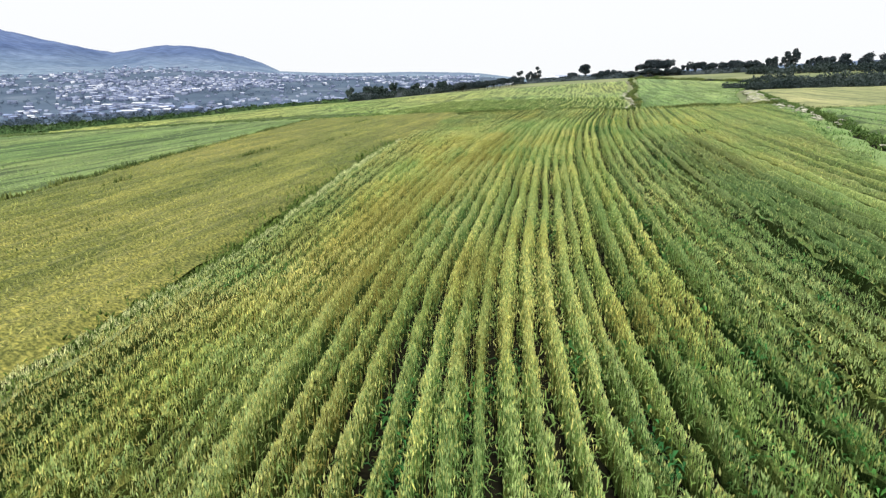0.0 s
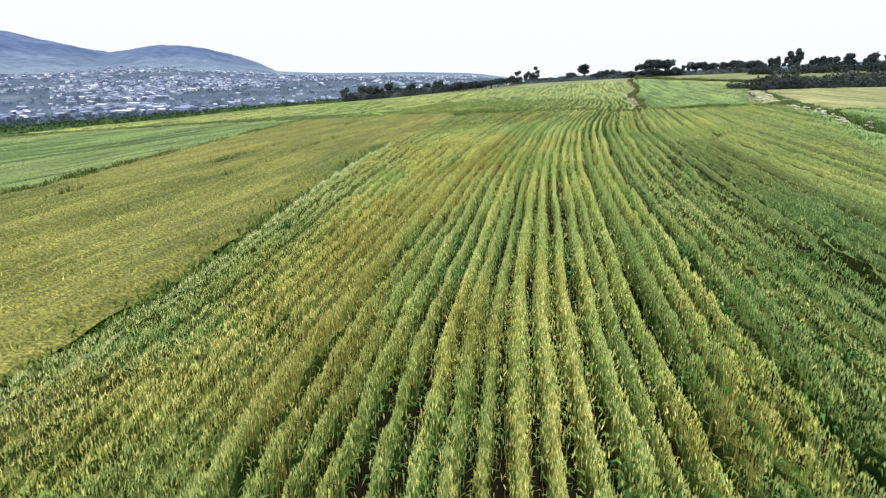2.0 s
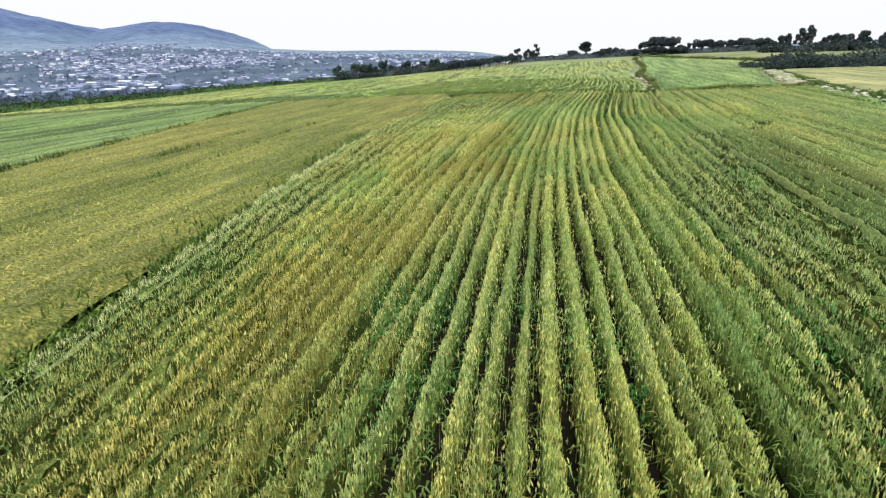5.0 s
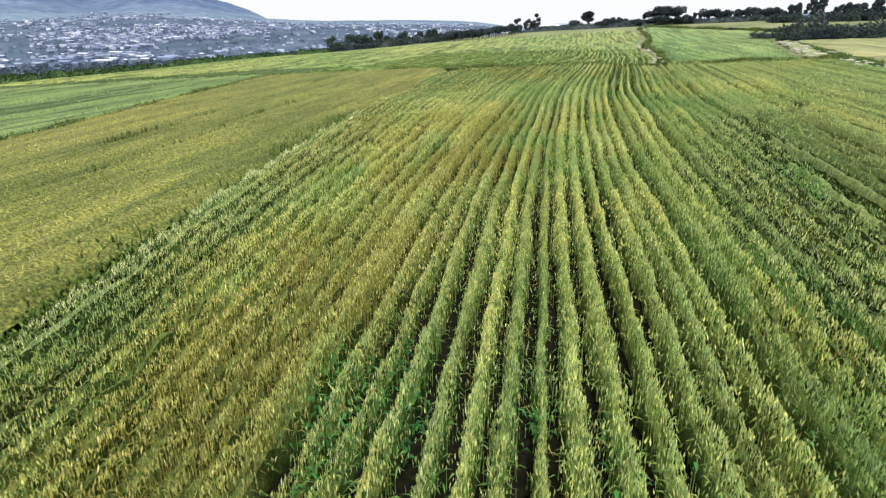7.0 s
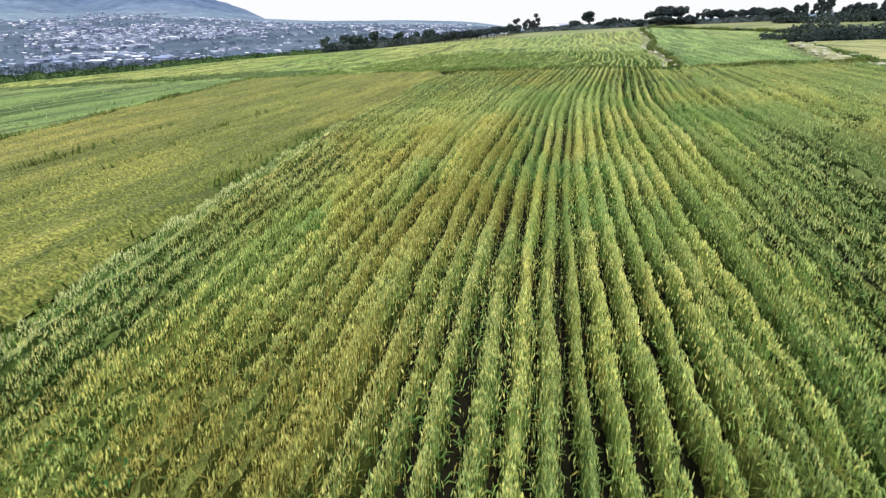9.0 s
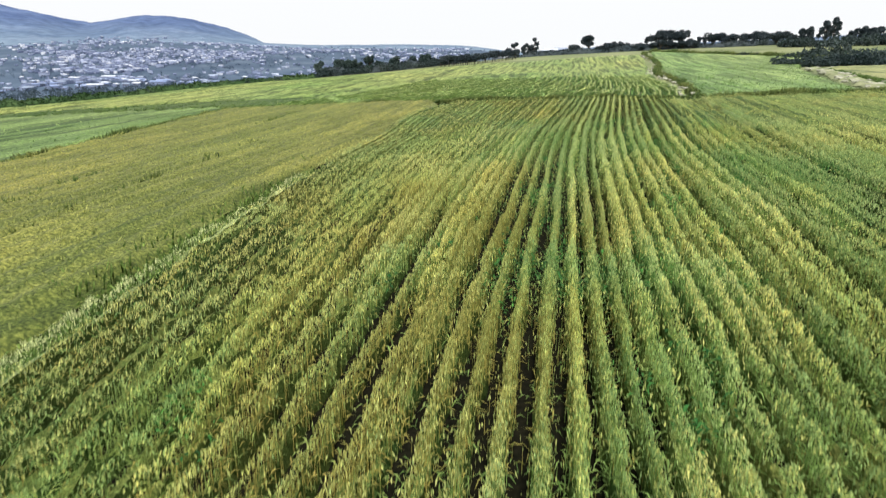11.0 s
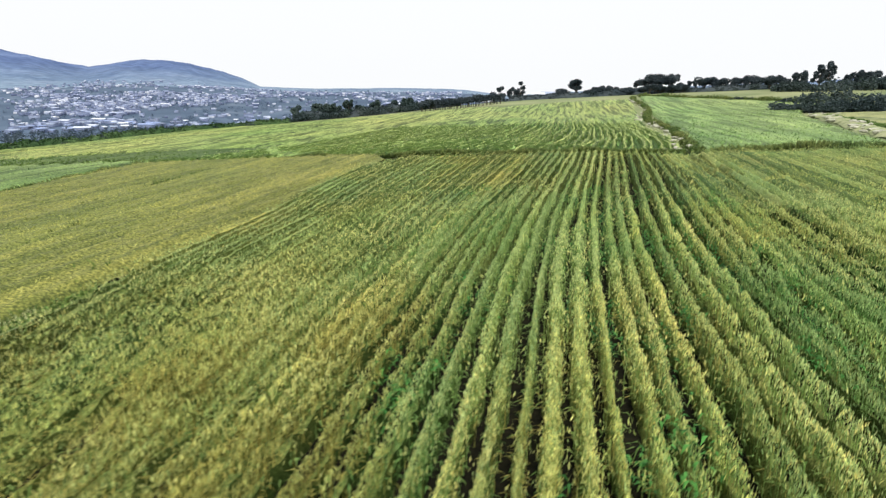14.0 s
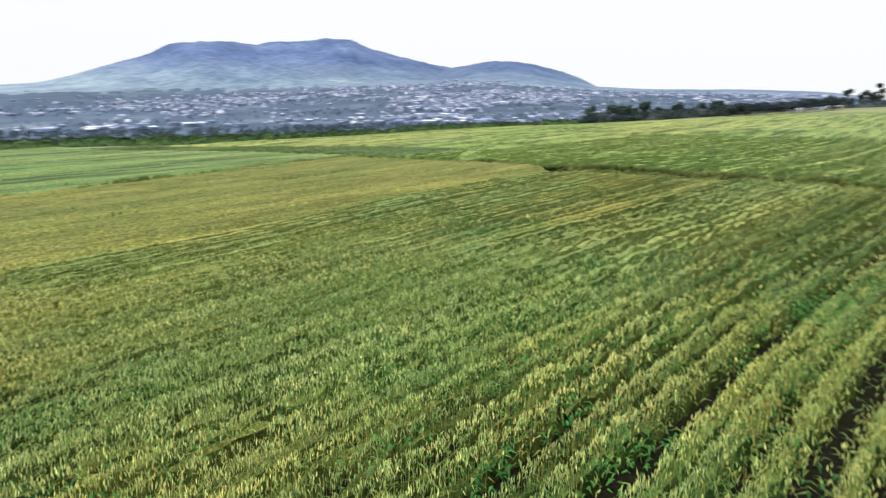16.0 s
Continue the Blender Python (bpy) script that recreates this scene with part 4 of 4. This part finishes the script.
grass_strip("border_grass", lambda s: (border(-6 + 94 * s) + 0.1, -6 + 94 * s), 4200, 0.0, (0.18, 0.3), 0.72, [VERGE], "dark green grass baulk along a field border", "grass", 1.6)
grass_strip("furrow_weeds", lambda s: (left_edge(-6 + 60 * s ** 0.9) - 0.5, -6 + 60 * s ** 0.9), 5200, 0.0, (0.22, 0.3), 0.34, [GAP_SHADE_WEED], "low dull weeds in the furrow beside the wheat", "weeds", 1.2)


grass_strip("furrow_weeds", lambda s: (left_edge(-6 + 62 * s) - 1.3, -6 + 62 * s), 1000, 0.1, (0.5, 0.4), 0.6, [GAP_SHADE_WEED], "dull green weeds at the edge of the ripe cereal", "weeds", 1.0)
for x0, y0, y1 in ((-17.9, 14, 62), (-21.5, 40, 80), (-24.5, 24, 50)):
    grass_strip("furrow_weeds", lambda s: (x0 - 0.1 * (y0 + (y1 - y0) * s - 25) * (s * 0 + 1), y0 + (y1 - y0) * s), 1100, 0.0, (0.12, 0.4), 0.72, [VERGE], "thin dark line of weeds in a furrow of the ripe field", "weeds", 1.1)


def upper_line(u, y):
    v = y - 90
    return u + 0.06 * v - 4.5 * smooth(15, 0, v) * smooth(1, -16, u) + 0.9 * np.sin(v / 12 + u / 9) + 0.4 * (vnoise(v / 3.5, u / 2.0, 36) - 0.5)


upper = tagged(new("upper_rows"), "pale green cereal standing in wavering drill rows", "cereal field", kind="stuff")
for k in range(42):
    u = (-31.6 + 1.15 * k if k < 21 else -7.4 + 0.7 * (k - 21)) + rng.uniform(-0.1, 0.1)
    under(new("crop_row", crop_row(u, float(far_edge(u)) + 1.4, 138 + rng.uniform(-6, 6), upper_line, rng.choice([0.4, 0.7, 1.0]), 0.7, [UPPER, UPPER_SHEET, GAP_SHADE_WEED, UPPER, UPPER, UPPER_SHEET, UPPER_SHEET, UPPER_SHEET])), upper)


def ditch_line(v):
    return 7.6 + 0.07 * v + 0.9 * np.sin(v / 11) * np.minimum(v / 30, 1)


grass_strip("ditch_grass", lambda s: (ditch_line(135 * s) + 0.9, 91 + 135 * s), 4200, 0.0, (0.3, 0.5), 0.68, [VERGE], "dark grass along a stony ditch", "grass", 2.0)
grass_strip("track_grass", lambda s: (right_edge(-14 + 120 * s) + 2.9, -14 + 120 * s), 3000, 0.0, (0.45, 0.5), 0.42, [BAULK], "dark grass baulk beside a pale track", "grass", 1.8)
grass_strip("track_grass", lambda s: (25.6 + 9.4 * s, 77 + 60 * s), 2600, 0.0, (0.35, 0.8), 0.42, [BAULK], "dark grass baulk beside a pale track", "grass", 2.0)


grass_strip("track_grass", lambda s: (25 + 60 * s, 76 - 3 * s), 2000, 0.0, (0.4, 0.2), 0.6, [BAULK], "dark grass baulk between a green and a dry field", "grass", 1.8)


def strip(name, line, width, n, lift, mat, label, category):
    """An uneven strip of ground along a line."""
    s = np.linspace(0, 1, n)
    x, y = line(s)
    W = np.linspace(-0.5, 0.5, 7)
    wid = width * (0.7 + 0.6 * vnoise(s * n / 4, 0 * s, 95))
    gx, gy = x[:, None] + W * wid[:, None], y[:, None] + 0 * W
    gz = field_z(gx, gy) - 0.72 + lift + 0.25 * (vnoise(gx / 1.3, gy / 1.8, 96) - 0.5) - 0.35 * np.abs(2 * W) ** 4
    ob = new(name, mesh_from(name, np.stack([gx, gy, gz], -1).reshape(-1, 3), grid_tris(n, 7)[:, ::-1], [mat], None, True))
    return tagged(ob, label, category, kind="structure")


grass_strip("headland_grass", lambda s: (19.6 + 29 * s, 226 - 57 * s), 2600, 0.0, (0.8, 1.2), 1.1, [VERGE], "dark rank grass along the top of a green field", "grass", 2.2)
grass_strip("track_grass", lambda s: (right_edge(-14 + 104 * s) + 0.6, -14 + 104 * s), 2400, 0.0, (0.6, 0.5), 0.42, [GREEN], "fresh green grass between the wheat and the turf track", "grass", 1.0)
strip("path_track", lambda s: (right_edge(-14 + 110 * s) + 1.2, -14 + 110 * s), 2.6, 180, 0.22, TURF, "green turf track with dry patches between two fields", "track")
strip("path_track", lambda s: (25.8 + 9.4 * s, 94 + 48 * s), 2.6, 90, 0.4, DUST, "pale dry grass track between two fields", "track")
strip("ditch_bank", lambda s: (ditch_line(128 * s) - 0.1, 91 + 128 * s), 0.6, 130, 0.15, DUST, "pale dry bank of a field ditch", "ditch")


def stone_mesh():
    bm = bmesh.new()
    bmesh.ops.create_icosphere(bm, subdivisions=1, radius=1.0)
    for v in bm.verts:
        v.co *= rng.uniform(0.72, 1.15)
        v.co.z *= 0.55
    me = bpy.data.meshes.new("stone")
    bm.to_mesh(me)
    bm.free()
    me.materials.append(STONE)
    return me


STONES = [stone_mesh() for _ in range(5)]
ditch = tagged(new("stone_bank"), "row of pale weathered stones along a field ditch", "stones")
for k in range(52):
    v = 1 + 118 * (k / 52) ** 1.15 + rng.uniform(-0.6, 0.6)
    x, y = ditch_line(v) + rng.normal(-0.1, 0.45), 91 + v
    st = under(new("stone", STONES[k % 5]), ditch)
    r = 0.1 + 0.38 * rng.random() ** 1.6
    st.matrix_world = Matrix.LocRotScale((x, y, float(field_z(np.array(x), np.array(y))) - 0.3), Euler((0, 0, rng.uniform(0, 6.28))), (r * 1.6, r, r * rng.uniform(0.7, 1.2)))
bank = tagged(new("stone_bank"), "pale stones and dry clods beside the track", "stones")
for k in range(110):
    v = k / 110
    if k < 60:
        w = 40 + 56 * (v * 110 / 60) ** 0.45
        x, y = right_edge(w) + rng.normal(1.5, 0.7), w
    else:
        q = (k - 60) / 50
        x, y = 25.8 + 9.4 * q + rng.normal(0, 0.9), 94 + 48 * q
    st = under(new("stone", STONES[k % 5]), bank)
    r = rng.uniform(0.08, 0.3) if k < 60 else rng.uniform(0.2, 0.5)
    st.matrix_world = Matrix.LocRotScale((float(x), float(y), float(field_z(np.array(x), np.array(y))) - 0.38), Euler((0, 0, rng.uniform(0, 6.28))), (r * 1.7, r, r * rng.uniform(0.6, 1.1)))


# ---------------------------------------------------------------- hedge of bare stems
def stump_mesh():
    p = Pile()
    h = rng.uniform(1.9, 2.6)
    limb(p, (0, 0, -0.15), (rng.normal(0, 0.15), rng.normal(0, 0.1), h * 0.62), 0.1, 0.07, 6, 1)
    lobes = [(rng.normal(0, 0.25), rng.normal(0, 0.2), h * rng.uniform(0.6, 0.9), 0.75, 0.6, 0.42) for _ in range(5)]
    crown_leaves(p, lobes, 300, 0.19)
    return p.mesh("shrub", [LEAF, BARK])


SHRUBS = [stump_mesh() for _ in range(6)]
for k in range(46):
    az = 11.8 - 7.0 * k / 46 + rng.normal(0, 0.04)
    d = 176 + 0.45 * k + rng.uniform(-1, 1)
    x, y = polar(az, d)
    ob = tagged(new("shrub", SHRUBS[k % 6]), "dark pollarded shrub with a bare stem in a row", "shrub", "row of pollarded shrubs")
    sc = rng.uniform(1.0, 1.45)
    ob.matrix_world = Matrix.LocRotScale((x, y, ground_at(x, y) + 0.02), Euler((0, 0, rng.uniform(0, 6.28))), (sc, sc, sc))


# ---------------------------------------------------------------- houses
def box_tris(x0, y0, z0, x1, y1, z1):
    v = [(x, y, z) for x in (x0, x1) for y in (y0, y1) for z in (z0, z1)]
    q = [(0, 1, 3, 2), (4, 6, 7, 5), (0, 4, 5, 1), (2, 3, 7, 6), (1, 5, 7, 3), (0, 2, 6, 4)]
    return np.array(v, float), np.array([t for a, b, c, d in q for t in ((a, b, c), (a, c, d))])


def gable(l, w, h, rise, over=0.5, thick=0.15):
    """A pitched roof shell over a plan of l x w, ridge along x."""
    a, b = l / 2 + over, w / 2 + over
    drop = rise * over / (w / 2)
    v = []
    for dz in (0, thick):
        for x in (-a, a):
            v += [(x, -b, h - drop + dz), (x, 0, h + rise + dz), (x, b, h - drop + dz)]
    t = [(6, 9, 10), (6, 10, 7), (7, 10, 11), (7, 11, 8), (0, 1, 4), (0, 4, 3), (1, 2, 5), (1, 5, 4), (0, 6, 7), (0, 7, 1), (1, 7, 8), (1, 8, 2),
         (3, 4, 10), (3, 10, 9), (4, 5, 11), (4, 11, 10), (0, 3, 9), (0, 9, 6), (2, 8, 11), (2, 11, 5)]
    return np.array(v, float), np.array(t)


def ridge_roof(l, w, h, rise):
    a, b = l / 2 + 0.4, w / 2 + 0.4
    return np.array([(-a, -b, h), (a, -b, h), (-a, 0, h + rise), (a, 0, h + rise), (-a, b, h), (a, b, h)], float), np.array([(0, 1, 3), (0, 3, 2), (2, 3, 5), (2, 5, 4), (0, 2, 4), (1, 5, 3)])


def house_meshes(l, w, h, rise):
    body, roof, door, win = Pile(), Pile(), Pile(), Pile()
    body.add(*box_tris(-l / 2, -w / 2, -1.2, l / 2, w / 2, h))
    body.add([(-l / 2, -w / 2, h), (-l / 2, 0, h + rise), (-l / 2, w / 2, h), (l / 2, -w / 2, h), (l / 2, 0, h + rise), (l / 2, w / 2, h)], [(0, 2, 1), (3, 4, 5)])
    roof.add(*gable(l, w, h, rise))
    door.add(*box_tris(-0.5, -w / 2 - 0.06, 0, 0.5, -w / 2 + 0.02, 2.0))
    win.add(*box_tris(-l * 0.3 - 0.5, -w / 2 - 0.05, 1.0, -l * 0.3 + 0.5, -w / 2 + 0.02, 2.0))
    other = Pile()
    other.add(*box_tris(l * 0.3 - 0.5, -w / 2 - 0.05, 1.0, l * 0.3 + 0.5, -w / 2 + 0.02, 2.0))
    return body.mesh("wall", [WALL]), roof.mesh("roof", [ROOF]), door.mesh("door", [BARK]), win.mesh("window", [BARK]), other.mesh("window", [BARK])


def hazed_roof(name, c):
    m, n, l, b = material(name, 0.4)
    l.new(mix(n, l, 1.0, c, ramp(n, l, noise_of(n, l, 0.5, 4), [(0.3, (0.75, 0.73, 0.7)), (0.6, (1, 1, 1))]), "MULTIPLY"), b.inputs["Base Color"])
    return m


# Roof colours with the same blue haze painted in.
HAZED_ROOFS = [hazed_roof("roof_bright", (0.70, 0.76, 0.90)), hazed_roof("roof_grey", (0.33, 0.40, 0.56)), hazed_roof("roof_dull", (0.16, 0.20, 0.32)), hazed_roof("roof_blue", (0.26, 0.34, 0.58))]
KINDS = [(9, 6, 2.8, 1.1), (12, 7, 3.0, 1.2), (7, 5, 2.6, 1.0), (18, 8, 4.0, 1.2)]
HOUSES = []
for i, k in enumerate(KINDS):
    for j, paint in enumerate(HAZED_ROOFS):
        ms = house_meshes(*k)
        ms[1].materials.clear()
        ms[1].materials.append(paint)
        HOUSES.append(ms)


def house(x, y, turn, i, label, group, sunk=0.6, size=1.0):
    ob = tagged(new("house"), label, "house", group)
    ob.matrix_world = pose(x, y, ground_at(x, y) + sunk, 0, 0, turn) @ Matrix.Scale(size, 4)
    for nm, me in zip(("wall", "roof", "door", "window", "window"), HOUSES[i]):
        under(new(nm, me), ob)
    return ob


# long tin sheds beside the crest trees
for az, d, i in ((1.8, 246, 8), (0.9, 250, 9), (6.2, 262, 8), (7.4, 300, 12), (8.8, 310, 4), (10.2, 330, 8), (12.4, 300, 12), (15.4, 290, 0), (19.0, 330, 4)):
    x, y = polar(az, d)
    house(x, y, rng.uniform(-15, 15), i, "low white shed with a tin roof behind the trees", "sheds on the crest", -0.3, 0.7)


def town_density(az, r):
    d = np.interp(az, [9, 13, 22, 27, 31, 36, 42, 47, 52, 60, 70, 76], [0.25, 0.5, 0.65, 0.75, 0.85, 1.0, 1.0, 1.0, 0.7, 0.42, 0.25, 0.15])
    end = np.interp(az, [9, 20, 25, 30, 36, 40, 44, 52, 60, 76], [1900, 1800, 1750, 2000, 1980, 2100, 1850, 1600, 1500, 1400])
    return d * smooth(430, 620, r) * (1 - smooth(end - 260, end + 60, r))


def town_spots(n, r0, r1, seed):
    az = rng.uniform(9, 76, n)
    r = np.sqrt(rng.uniform(r0 * r0, r1 * r1, n))
    x, y = CX - r * np.sin(np.radians(az)), CY + r * np.cos(np.radians(az))
    clump = smooth(0.42, 0.62, 0.65 * vnoise(x / 130, y / 130, seed) + 0.35 * vnoise(x / 45, y / 45, seed + 1))
    keep = rng.random(n) < town_density(az, r) * (0.07 + 0.93 * clump)
    return x[keep], y[keep]


x, y = town_spots(2300, 660, 830, 61)
for k in range(min(len(x), 240)):
    house(float(x[k]), float(y[k]), rng.choice([0, 12, 90, 100, 45]) + rng.uniform(-12, 12), int(rng.integers(0, 16)), "small plastered house with a tin roof in the valley town", "town houses", 0.4, float(rng.uniform(0.6, 0.9)))
town = Pile()
x, y = town_spots(27000, 780, 2150, 61)
z = land_z(x, y)
for k in range(len(x)):
    l, w, h, rise = KINDS[int(rng.integers(0, 4))]
    q = rng.uniform(0, 3.14)
    c, s = math.cos(q), math.sin(q)
    f = np.array([0.34, 0.34, 0.5]) + 0.34 * rng.random()
    for (v, t), m in ((box_tris(-l / 2, -w / 2, -2, l / 2, w / 2, h), 0), (ridge_roof(l, w, h, rise), 1)):
        v = v * f
        town.add(np.stack([x[k] + c * v[:, 0] - s * v[:, 1], y[k] + s * v[:, 0] + c * v[:, 1], z[k] + 0.6 + v[:, 2]], 1), t, m)
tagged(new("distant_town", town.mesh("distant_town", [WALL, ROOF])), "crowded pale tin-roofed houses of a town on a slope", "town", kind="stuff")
groves, valley = Pile(), Pile()
for pile, n, r0, r1, size in ((groves, 3600, 650, 1900, 0.95), (valley, 1100, 430, 660, 0.8)):
    az = rng.uniform(7, 78, n)
    r = np.sqrt(rng.uniform(r0 * r0, r1 * r1, n))
    x, y = CX - r * np.sin(np.radians(az)), CY + r * np.cos(np.radians(az))
    grown = rng.random(n) < 0.06 + smooth(0.45, 0.62, vnoise(x / 90, y / 90, 64)) * (1 - smooth(1250, 1550, r)) + (r < 660)
    x, y = x[grown], y[grown]
    z = land_z(x, y)
    hh = rng.uniform(2.6, 6.5, len(x)) * size
    for k in range(len(x)):
        ww = hh[k] * rng.uniform(0.5, 0.9)
        lobes = [(x[k] + rng.normal(0, ww * 0.5), y[k] + rng.normal(0, ww * 0.3), z[k] + hh[k] * f, ww * 0.8, ww * 0.6, hh[k] * 0.36) for f in (0.25, 0.4, 0.62)]
        crown_leaves(pile, lobes, 30, 0.15 * hh[k])
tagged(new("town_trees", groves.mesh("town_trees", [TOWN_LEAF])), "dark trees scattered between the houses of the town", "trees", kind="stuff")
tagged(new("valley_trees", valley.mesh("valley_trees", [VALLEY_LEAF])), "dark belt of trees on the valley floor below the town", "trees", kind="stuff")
